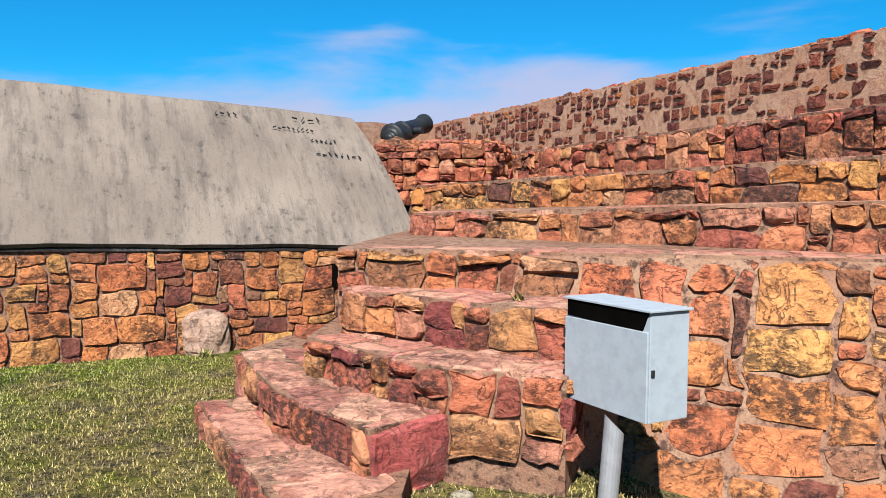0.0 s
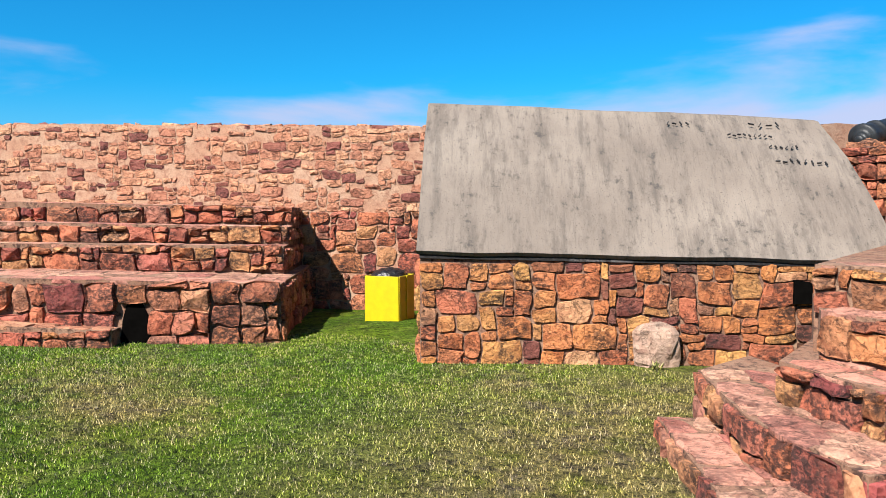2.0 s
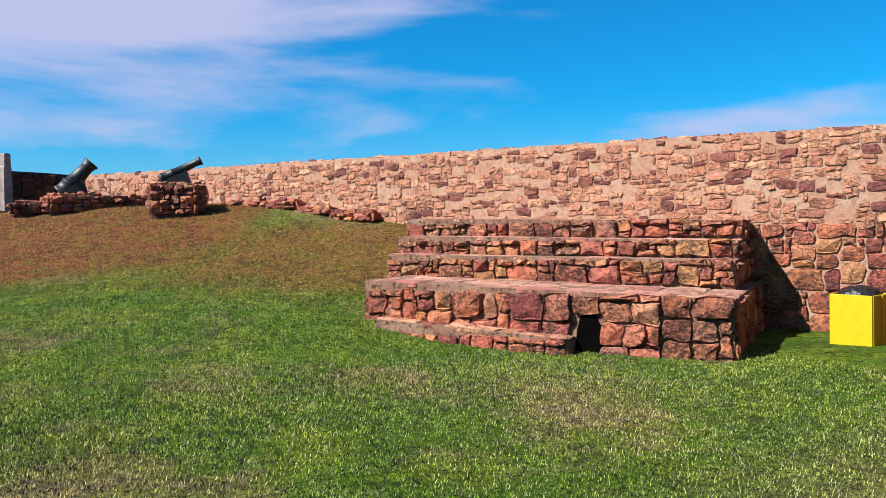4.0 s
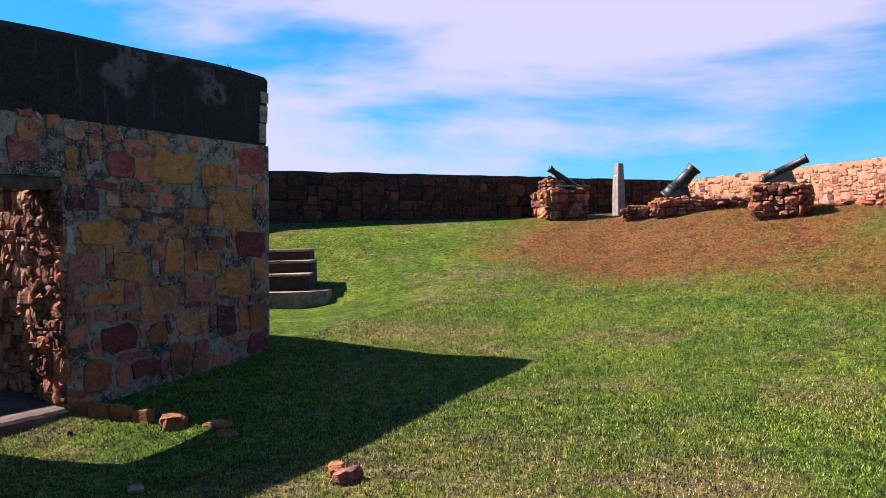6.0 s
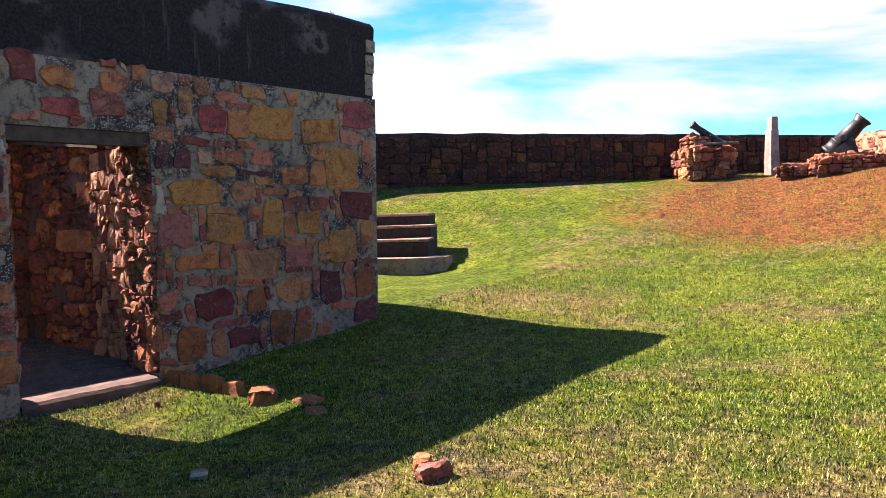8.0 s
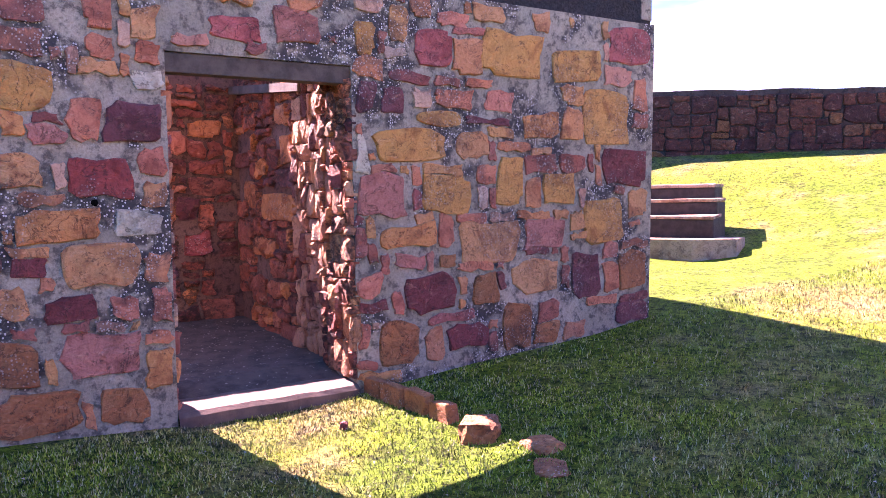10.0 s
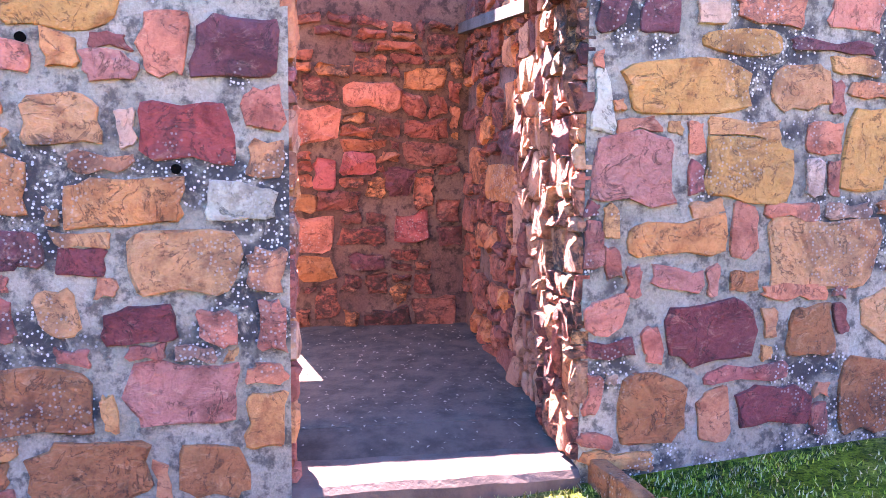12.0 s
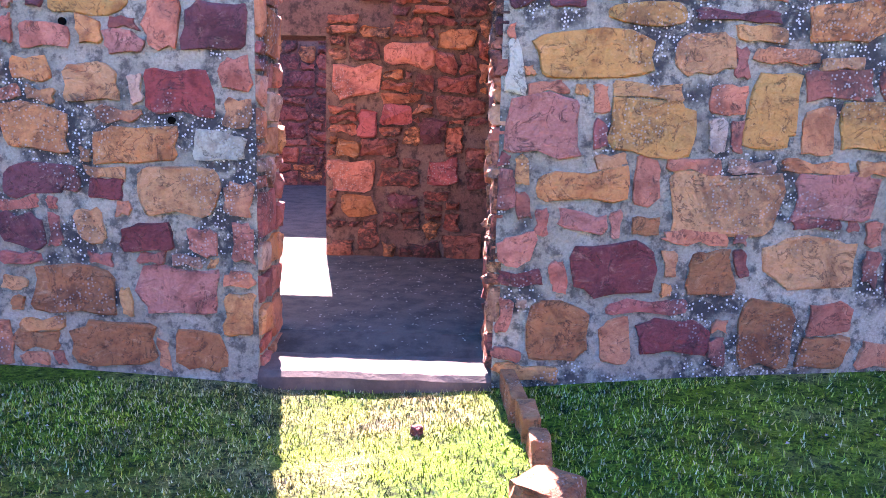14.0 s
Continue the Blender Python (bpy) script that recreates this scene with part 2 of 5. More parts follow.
def lawn_masks(n, pos):
    """Where the turf is dry, and where it is bare."""
    ax = n.add("ShaderNodeSeparateXYZ", {"Vector": pos})
    big, mid = n.noise(pos, 0.42, 4, 0.6), n.noise(pos, 2.6, 5, 0.65)
    dry = n.span(n.math("ADD", big, n.math("MULTIPLY", mid, 0.35)), 0.65, 0.88)
    foot = n.add("ShaderNodeVectorMath", {0: pos, 1: (0.2, 4.9, 0.0)})
    foot.operation = "DISTANCE"
    dry = n.math("MAXIMUM", dry, n.math("MULTIPLY", n.span(foot.outputs["Value"], 2.1, 4.9, 1, 0), n.span(mid, 0.25, 0.55, 0.45, 1)))
    path = n.add("ShaderNodeVectorMath", {0: pos, 1: (-5.0, -1.3, 0.0)})
    path.operation = "DISTANCE"
    dry = n.math("MAXIMUM", dry, n.math("MULTIPLY", n.span(path.outputs["Value"], 0.8, 3.0, 1, 0), n.span(mid, 0.35, 0.6, 0.2, 0.9)))
    crest = n.add("ShaderNodeVectorMath", {0: pos, 1: (-18.2, 1.8, 1.8)})
    flank = n.add("ShaderNodeVectorMath", {0: pos, 1: (-13.2, 5.4, 1.2)})
    crest.operation, flank.operation = "DISTANCE", "DISTANCE"
    uneven = n.math("MULTIPLY", n.math("SUBTRACT", big, 0.5), 5.0)
    zone = n.math("MAXIMUM", n.span(n.math("ADD", crest.outputs["Value"], uneven), 2.9, 4.9, 1, 0), n.span(n.math("ADD", flank.outputs["Value"], uneven), 1.3, 3.2, 0.8, 0))
    mound = n.math("MULTIPLY", zone, n.span(n.math("ADD", n.math("MULTIPLY", mid, 0.5), n.math("MULTIPLY", n.noise(pos, 7.0, 4, 0.7), 0.5)), 0.36, 0.54, 0.4, 1.0))
    return dry, mound, mid


def clumps(n, pos, col):
    """Tussocks: dull brown-green hollows between fresh tufts."""
    a, b = n.noise(pos, 5.5, 5, 0.7, 0.3), n.noise(pos, 1.3, 4, 0.65)
    f = n.math("MULTIPLY", n.span(a, 0.40, 0.56, 1, 0), n.span(b, 0.38, 0.60, 0.3, 0.85))
    col = n.mix(f, col, n.mix(1.0, col, (0.44, 0.42, 0.7), "MULTIPLY"))
    pits = n.noise(n.stretch(pos, (1, 1, 1)), 19.0, 3, 0.7)
    col = n.mix(n.span(pits, 0.38, 0.45, 0.9, 0.0), col, n.mix(1.0, col, (0.22, 0.24, 0.3), "MULTIPLY"))
    return n.mix(n.span(pits, 0.60, 0.70, 0.0, 0.55), col, n.mix(0.5, n.mix(1.0, col, (1.5, 1.45, 1.5), "MULTIPLY"), (0.66, 0.60, 0.30)))


def ground_material():
    mat, n = material("lawn")
    pos = place(n)
    dryness, mound, mid = lawn_masks(n, pos)
    fine, tuft = n.noise(pos, 55.0, 4, 0.8), n.noise(pos, 16.0, 4, 0.75)
    green = n.mix(n.span(mid, 0.3, 0.7), (0.22, 0.35, 0.012), (0.40, 0.55, 0.04))
    dry = n.mix(n.span(mid, 0.3, 0.7), (0.42, 0.33, 0.09), (0.58, 0.47, 0.20))
    bare = n.mix(fine, (0.50, 0.15, 0.045), (0.70, 0.28, 0.10))
    green = n.mix(n.span(n.noise(pos, 0.9, 4, 0.6), 0.44, 0.60), n.mix(1.0, green, (0.66, 0.82, 0.8), "MULTIPLY"), green)
    col = n.mix(dryness, green, dry)
    col = n.mix(mound, col, bare)
    col = clumps(n, pos, col)
    col = n.mix(n.span(fine, 0.36, 0.60, 0.75, 0.0), col, n.mix(1.0, col, (0.25, 0.30, 0.2), "MULTIPLY"))
    col = n.mix(n.span(tuft, 0.40, 0.56, 0.85, 0.0), col, n.mix(1.0, col, (0.42, 0.48, 0.36), "MULTIPLY"))
    col = n.mix(n.span(fine, 0.58, 0.72, 0.0, 0.5), col, n.mix(1.0, col, (1.6, 1.5, 1.5), "MULTIPLY"))
    finish(n, col, 0.95, n.math("ADD", fine, tuft), 1.0, 0.04, spec=0.1, tone=0.475)
    return mat


M_LAWN = ground_material()


def grass_material():
    mat, n = material("grass_blades")
    rnd = n.add("ShaderNodeNewGeometry").outputs["Random Per Island"]
    pos = place(n)
    dryness, mound, mid = lawn_masks(n, pos)
    green = n.ramp(rnd, [(0, (0.035, 0.07, 0.008)), (0.28, (0.07, 0.12, 0.01)), (0.34, (0.29, 0.45, 0.026)), (0.68, (0.50, 0.66, 0.06)), (0.72, (0.58, 0.48, 0.18)), (1, (0.80, 0.74, 0.34))])
    dry = n.ramp(rnd, [(0, (0.10, 0.08, 0.025)), (0.22, (0.16, 0.13, 0.04)), (0.3, (0.46, 0.36, 0.11)), (0.6, (0.60, 0.48, 0.15)), (1, (0.76, 0.64, 0.32))])
    green = n.mix(n.span(n.noise(pos, 0.9, 4, 0.6), 0.44, 0.60), n.mix(1.0, green, (0.66, 0.82, 0.8), "MULTIPLY"), green)
    col = n.mix(dryness, green, dry)
    col = n.mix(mound, col, n.ramp(rnd, [(0, (0.22, 0.085, 0.03)), (0.5, (0.46, 0.20, 0.07)), (0.8, (0.54, 0.30, 0.11)), (0.82, (0.30, 0.32, 0.03)), (1, (0.46, 0.46, 0.06))]))
    col = clumps(n, pos, col)
    finish(n, col, 0.7, spec=0.15, tone=0.55)
    return mat


M_GRASS = grass_material()


def concrete_material():
    mat, n = material("weathered_concrete")
    pos = place(n)
    level = n.add("ShaderNodeVectorMath", {0: pos, 1: (0.899, 0.438, 0.0)})
    level.operation = "DOT_PRODUCT"
    fall = n.add("ShaderNodeSeparateXYZ", {"Vector": pos}).outputs["Z"]
    run = n.add("ShaderNodeCombineXYZ", {"X": level.outputs["Value"], "Y": fall}).outputs[0]
    streaks = n.noise(n.stretch(run, (2.6, 0.7, 1)), 2.0, 7, 0.74, 0.12)
    thin = n.noise(n.stretch(run, (13.0, 1.8, 1)), 1.0, 6, 0.8, 0.1)
    a, b, c = n.noise(pos, 0.8, 5, 0.6), n.noise(pos, 9.0, 5, 0.7), n.noise(pos, 60.0, 4, 0.75)
    col = n.mix(n.span(a, 0.3, 0.7), (0.27, 0.222, 0.18), (0.385, 0.325, 0.265))
    col = n.mix(n.span(streaks, 0.45, 0.66, 0, 0.6), col, (0.125, 0.106, 0.09))
    col = n.mix(n.span(thin, 0.50, 0.66, 0, 0.32), col, (0.09, 0.08, 0.072))
    col = n.mix(n.math("MULTIPLY", n.span(b, 0.53, 0.68, 0, 0.8), n.span(streaks, 0.42, 0.58)), col, (0.085, 0.078, 0.07))
    col = n.mix(n.span(c, 0.58, 0.70, 0, 0.8), col, (0.06, 0.055, 0.05))
    col = n.mix(n.span(c, 0.30, 0.42, 0.2, 0.0), col, (0.40, 0.37, 0.33))
    finish(n, col, 0.93, n.math("ADD", b, n.math("MULTIPLY", c, 0.5)), 0.6, 0.02, tone=0.47)
    return mat


M_CONC = concrete_material()


def plain(name, base, rough=0.6, metal=0.0, vary=0.18, scale=9.0, strength=0.15, spec=0.4):
    mat, n = material(name)
    pos = place(n)
    a, b = n.noise(pos, scale, 5, 0.65), n.noise(pos, scale * 9, 3, 0.6)
    dark = tuple(v * (1 - 2 * vary) for v in base)
    col = n.mix(n.span(a, 0.35, 0.7), base, dark)
    col = n.mix(n.span(b, 0.6, 0.75, 0, vary * 2), col, tuple(v * 0.5 for v in base))
    finish(n, col, n.math("ADD", n.math("MULTIPLY", a, 0.15), rough - 0.07), n.math("ADD", a, n.math("MULTIPLY", b, 0.4)), strength, 0.01, metal, spec, 0.5)
    return mat


M_IRON = plain("black_cannon_iron", (0.035, 0.04, 0.042), 0.5, 0.2, 0.25, 12.0, 0.3)
M_YELLOW = plain("yellow_paint", (0.80, 0.62, 0.0), 0.45, 0.0, 0.06)
M_BAG = plain("black_plastic_bag", (0.012, 0.012, 0.014), 0.35, 0.0, 0.2, 30.0, 0.5)
M_GREYPAINT = plain("grey_white_paint", (0.56, 0.66, 0.73), 0.5, 0.1, 0.07, 14.0)
M_PIPE = plain("grey_pipe_paint", (0.42, 0.44, 0.46), 0.5, 0.2, 0.1, 14.0)
M_VOID = plain("dark_recess", (0.006, 0.0055, 0.005), 0.95, spec=0.0)
M_WOOD = plain("weathered_timber", (0.34, 0.28, 0.22), 0.85, 0.0, 0.3, 7.0, 0.6)
M_OLDWOOD = plain("dark_old_timber", (0.13, 0.095, 0.07), 0.85, 0.0, 0.3, 9.0, 0.6)
M_SILL = plain("worn_brown_sill", (0.18, 0.11, 0.085), 0.85, 0.0, 0.25, 6.0, 0.6)
M_EARTH = plain("trodden_earth_floor", (0.15, 0.10, 0.075), 0.95, 0.0, 0.3, 7.0, 0.8)
# Shade of the far risers, put into the base colour.
M_RISER_SHADE = plain("riser_shade_stone", (0.05, 0.042, 0.040), 0.9, 0.0, 0.25, 9.0, 0.8)
M_INK = plain("black_marker", (0.05, 0.048, 0.046), 0.8)


# ---- mesh helpers ----
def link(name, bm, mat, parent=None, label="", smooth=False):
    me = bpy.data.meshes.new(name)
    bm.normal_update()
    bm.to_mesh(me)
    bm.free()
    me.materials.append(mat)
    if smooth:
        me.polygons.foreach_set("use_smooth", [True] * len(me.polygons))
    ob = new(name, me)
    if parent is not None:
        ob.parent = parent
    if label:
        ob["label"] = label
    return ob


def part(name, bm, mat, parent, label="", smooth=False):
    return link(name, bm, mat, parent, label, smooth)


def prism(bm, low, high):
    """A solid between two rings of points that run the same way."""
    a = [bm.verts.new(p) for p in low]
    b = [bm.verts.new(p) for p in high]
    k = len(a)
    bm.faces.new(list(reversed(a)))
    bm.faces.new(b)
    for i in range(k):
        bm.faces.new((a[i], a[(i + 1) % k], b[(i + 1) % k], b[i]))
    bmesh.ops.recalc_face_normals(bm, faces=bm.faces)
    return bm


def slab(poly, z0, z1):
    """Extruded plan polygon; z1 may be a list with a height for each corner."""
    tops = z1 if isinstance(z1, (list, tuple)) else [z1] * len(poly)
    return prism(bmesh.new(), [(x, y, z0) for x, y in poly], [(x, y, z) for (x, y), z in zip(poly, tops)])


def block(sx, sy, sz, at=(0, 0, 0), turn=0.0, bevel=0.0):
    bm = bmesh.new()
    bmesh.ops.create_cube(bm, size=1.0, matrix=Matrix.Diagonal((sx, sy, sz, 1)))
    if bevel:
        bmesh.ops.bevel(bm, geom=bm.edges[:], offset=bevel, segments=2, profile=0.6, affect="EDGES")
    bmesh.ops.transform(bm, matrix=pose(*at, 0, 0, turn), verts=bm.verts)
    return bm


def roughen(bm, amount, scale, seed=0.0):
    for v in bm.verts:
        v.co += noise.noise_vector(v.co * scale + Vector((seed, seed * 2, 0))) * amount
    return bm


def flat(p, d, s):
    return (p[0] + d[0] * s, p[1] + d[1] * s)


def aim(degrees):
    return (math.cos(radians(degrees)), math.sin(radians(degrees)))


# ---- rubble masonry ----
def pack(width, height, cell, sizes, rng, holes=()):
    """Fills a rectangle with boxes of several sizes, none overlapping."""
    nu, nv = max(1, round(width / cell)), max(1, round(height / cell))
    cu, cv = width / nu, height / nv
    used = np.zeros((nu, nv), bool)
    for u0, v0, u1, v1 in holes:
        a, b = max(0, int(u0 / cu + 0.4)), max(0, int(u1 / cu + 0.6))
        c, d = max(0, int(v0 / cv + 0.4)), max(0, int(v1 / cv + 0.6))
        used[a:b, c:d] = True
    out = []
    for j in range(nv):
        for i in range(nu):
            if used[i, j]:
                continue
            a, b = rng.choice(sizes)
            while a > 1 and (i + a > nu or used[i:i + a, j].any()):
                a -= 1
            b = min(b, nv - j)
            while b > 1 and used[i:i + a, j:j + b].any():
                b -= 1
            if a == 1 and b == 3:
                b = 2
            used[i:i + a, j:j + b] = True
            out.append(((i + a / 2) * cu, (j + b / 2) * cv, a * cu, b * cv))
    return out


RUBBLE = [(2, 2), (3, 2), (3, 2), (4, 2), (4, 3), (3, 3), (2, 1), (2, 1), (5, 3), (3, 1), (3, 2)]
COARSE = [(3, 2), (4, 2), (4, 3), (5, 3), (5, 4), (3, 3), (3, 2), (2, 1), (6, 3), (4, 3)]
FINE = [(2, 1), (3, 1), (2, 2), (3, 2), (2, 1)]


def stone_body(a, b, depth, joint, warp, at, rng, flat_face, blunt=False):
    """One stone of about a by b: a chipped outline that fits its neighbours, a worn rim and a broken face towards +z."""
    skew = rng.uniform(-0.06, 0.06)
    corners = [(-0.5, -0.5), (0.5, -0.5), (0.5, 0.5), (-0.5, 0.5)]
    out = []
    for i, (p, q) in enumerate(zip(corners, corners[1:] + corners[:1])):
        cut = rng.choice((0.74, 0.82, 0.88, 0.92, 0.95) if blunt else (0.80, 0.90, 0.94, 0.96, 0.98))
        spots = [(p[0] * cut, p[1] * cut)]
        for f in ((rng.uniform(0.14, 0.28), rng.uniform(0.42, 0.58), rng.uniform(0.72, 0.86)) if blunt else (rng.uniform(0.22, 0.42), rng.uniform(0.58, 0.78))):
            push = rng.uniform(0.93, 1.03) if blunt else rng.uniform(0.95, 1.04)
            x, y = p[0] + (q[0] - p[0]) * f, p[1] + (q[1] - p[1]) * f
            spots.append((x * push if i % 2 else x, y if i % 2 else y * push))
        for fx, fy in spots:
            x, y = a * fx + skew * b * fy, b * fy + skew * 0.5 * a * fx
            d = noise.noise_vector(((at[0] + x) * 5.3, (at[1] + y) * 5.3, at[2])) * warp * 0.8
            e = noise.noise_vector(((at[0] + x) * 21, (at[1] + y) * 21, at[2])) * warp * 0.3
            x, y = x + d.x + e.x, y + d.y + e.y
            far = math.hypot(x, y) or 1.0
            pull = joint * rng.uniform(0.25, 0.8)
            out.append((x - x / far * pull, y - y / far * pull))
    k = len(out)
    rim = 0.94 if flat_face else 0.89
    verts = [(x, y, -0.03) for x, y in out]
    verts += [(x * rng.uniform(0.985, 1.0), y * rng.uniform(0.985, 1.0), depth * rng.uniform(0.3, 0.75)) for x, y in out]
    spread = 0.10 if flat_face else 0.34
    tip = rng.uniform(-spread, spread), rng.uniform(-spread, spread)
    verts += [(x * rim * rng.uniform(0.94, 1.06), y * rim * rng.uniform(0.94, 1.06), depth * (1 - spread + tip[0] * x / a * 2 + tip[1] * y / b * 2 + rng.uniform(-spread, spread) * 0.5)) for x, y in out]
    verts.append((rng.uniform(-0.18, 0.18) * a, rng.uniform(-0.18, 0.18) * b, depth * (1 + rng.uniform(-spread, spread))))
    faces = []
    for lay in (0, k):
        faces += [(lay + i, lay + (i + 1) % k, lay + k + (i + 1) % k, lay + k + i) for i in range(k)]
    faces += [(2 * k + i, 2 * k + (i + 1) % k, 3 * k) for i in range(k)]
    return verts, faces


SQUARE = "flat"


def rubble(wall, origin, along, up, width, height, cell, sizes, mats, seed, depth=0.05, joint=0.02, shapes=None, holes=(), keep=1.0, parts=300, near=None, warp=None, pinned=(), name="stone", blunt=False):
    """Stones on one face of a wall. near: a stretch (u0, u1) whose stones are objects of their own. pinned: boxes with a stone of their own tint."""
    rng = random.Random(seed)
    o, u, v = Vector(origin), Vector(along).normalized(), Vector(up).normalized()
    n = u.cross(v).normalized()
    warp = cell * 0.36 if warp is None else warp
    turn = Matrix(((u.x, v.x, n.x), (u.y, v.y, n.y), (u.z, v.z, n.z))).to_4x4()
    boxes = [(*box, None) for box in pack(width, height, cell, sizes, rng, [*holes, *[p[:4] for p in pinned]])]
    boxes = [((p[0] + p[2]) / 2, (p[1] + p[3]) / 2, p[2] - p[0] + joint * 0.35, p[3] - p[1] + joint * 0.35, p[4]) for p in pinned] + boxes
    single, verts, faces, base = 0, [], [], 0
    for cu, cv, a, b, own in boxes:
        if own is None and rng.random() > keep:
            continue
        tilt = rng.uniform(-0.05, 0.05)
        pts, fs = stone_body(a, b, depth * rng.uniform(0.6, 1.3), joint, warp, (cu, cv, seed * 1.7), rng, shapes == SQUARE, blunt)
        m = Matrix.Translation(o + u * cu + v * cv) @ turn @ Matrix.Rotation(tilt, 4, "Z")
        if single < parts and (near is None or near[0] <= cu <= near[1]):
            me = bpy.data.meshes.new(name)
            me.from_pydata(pts, [], fs)
            me.materials.append(own or mats[0])
            ob = new(name, me)
            ob.parent = wall
            ob.matrix_basis = m
            single += 1
        else:
            mm = np.array(m)
            verts.append(np.array(pts) @ mm[:3, :3].T + mm[:3, 3])
            faces += [tuple(base + q for q in f) for f in fs]
            base += len(pts)
    if verts:
        me = bpy.data.meshes.new("stones")
        me.from_pydata(np.concatenate(verts).tolist(), [], faces)
        me.materials.append(mats[1])
        ob = tagged(new("stones", me), kind="stuff")
        ob.parent = wall


def wall_between(name, a, b, thick, z0, za, zb, mat, label, lean=0.0):
    """A wall whose face runs from a to b; its body lies to the left of that way."""
    d = Vector((b[0] - a[0], b[1] - a[1], 0)).normalized()
    back = Vector((-d.y, d.x, 0))
    span = math.hypot(b[0] - a[0], b[1] - a[1])
    k = max(2, int(span / 0.35))
    bm = bmesh.new()
    rows = []
    for i in range(k + 1):
        f = i / k
        p = Vector((a[0], a[1], 0)) + d * span * f
        zt = za + (zb - za) * f + noise.noise((p.x * 1.7, p.y * 1.7, 3.1)) * 0.035
        q = p + back * lean
        r = p + back * thick
        rows.append([bm.verts.new(c) for c in ((p.x, p.y, z0), (q.x, q.y, zt), (r.x, r.y, zt + 0.01), (r.x, r.y, z0))])
    for r0, r1 in zip(rows, rows[1:]):
        for i in range(4):
            bm.faces.new((r0[i], r1[i], r1[(i + 1) % 4], r0[(i + 1) % 4]))
    bm.faces.new(rows[0])
    bm.faces.new(list(reversed(rows[-1])))
    bmesh.ops.recalc_face_normals(bm, faces=bm.faces)
    return tagged(link(name, bm, mat), label, "wall", kind="structure")


# ---- ground ----
RISE = [(-60, 0.0), (6, 0.0), (9, 0.08), (10, 0.17), (12, 0.37), (13.6, 0.6), (15, 0.84), (17, 1.22), (19, 1.72), (20.5, 2.02), (22, 2.12), (24, 2.1), (60, 2.1)]


def height(x, y):
    side = min(1.0, max(0.0, (-x - 8) / 3))
    d = -x - 0.6 + 0.8 * max(0.0, y - 0.5) * side
    d += (0.10 * max(0.0, -2 - y) if x < -14 else 0.0) * min(1.0, (-x - 14) / 3 if x < -14 else 0.0)
    if x < -16 and y < -2:
        d = d + min(2.0, 0.34 * (-2 - y)) * min(1.0, (-16 - x) / 2)
    z = float(np.interp(d, [p[0] for p in RISE], [p[1] for p in RISE]))
    z += 0.20 * math.exp(-((x + 11.2) ** 2 + (y + 4.0) ** 2) / 3.0) * 0.5
    z -= 0.22 * math.exp(-((x + 14.4) ** 2 + (y + 5.2) ** 2) / 2.5)
    z -= 0.10 * math.exp(-((x + 6.2) ** 2 + (y + 3.5) ** 2) / 3.2)
    z += 0.12 * math.exp(-((x + 5.6) ** 2 + (y - 8.4) ** 2) / 1.2)
    z -= 0.085 * math.exp(-((x + 6.65) ** 2 + (y + 4.6) ** 2) / 1.6)
    if y > 2 and x > 0.9:
        z -= 0.18 * min(1.0, (x - 0.9) / 0.5) * min(1.0, (y - 2) / 1.2)
    return z + noise.noise((x * 0.6, y * 0.6, 0)) * 0.015


def ground():
    xs = sorted({-1500.0, -400, -120, -60, -40, *np.arange(-32, 12.01, 0.4).round(3).tolist(), 16.0, 25, 60, 120, 400, 1500})
    ys = sorted({-1500.0, -400, -120, -60, -40, -26, -20, *np.arange(-14, 20.01, 0.4).round(3).tolist(), 26.0, 40, 60, 120, 400, 1500})
    def level(x, y):
        if -30 < x < 12 and -24 < y < 24:
            return height(x, y)
        return -0.6
    bm = bmesh.new()
    grid = [[bm.verts.new((x, y, level(x, y))) for y in ys] for x in xs]
    for i in range(len(xs) - 1):
        for j in range(len(ys) - 1):
            bm.faces.new((grid[i][j], grid[i + 1][j], grid[i + 1][j + 1], grid[i][j + 1]))
    return tagged(link("ground", bm, M_LAWN, smooth=True), "short green lawn with dry and bare patches", "ground", kind="structure")


ground()

# ---- parapet walls ----
NW, DIR_L = (-24.4, 2.6), aim(22)
L_END = flat(NW, DIR_L, 22.8)
wall_l = wall_between("wall_north", L_END, NW, -0.9, -0.3, 2.60, 3.04, M_PALE, "sunlit rubble parapet wall with pale mortar")
wall_d = wall_between("wall_west", NW, flat(NW, aim(-60), 26), -0.9, -0.3, 3.05, 3.5, M_SHADED, "tall rubble parapet wall in deep shade")
R_A, R_B = (3.5, 6.3), (-0.25, 15.0)
DIR_R = Vector((R_B[0] - R_A[0], R_B[1] - R_A[1])).normalized()
R_S = flat(R_A, DIR_R, -5.0)
wall_r = wall_between("wall_northeast", R_S, R_B, -0.8, -0.3, 2.86, 2.83, M_PALE, "sunlit parapet wall with scattered dark red stones")
wall_between("wall_east", (9.5, -14), R_S, -0.8, -0.3, 2.9, 2.86, M_PALE, "plain rubble parapet wall")
wall_between("wall_south", flat(NW, aim(-60), 26), (9.5, -14), -0.8, -0.3, 2.4, 2.4, M_PALE, "plain rubble parapet wall")
wall_between("wall_corner", R_B, L_END, -0.8, -0.3, 2.83, 2.6, M_PALE, "plain rubble parapet wall")


# ---- terraces and steps ----
def terrace(name, poly, z0, tops, mat, label, category="step", kind="structure"):
    """A stepped mass of masonry; corners run anticlockwise."""
    return tagged(link(name, slab(poly, z0, tops), mat), label, category, kind=kind)


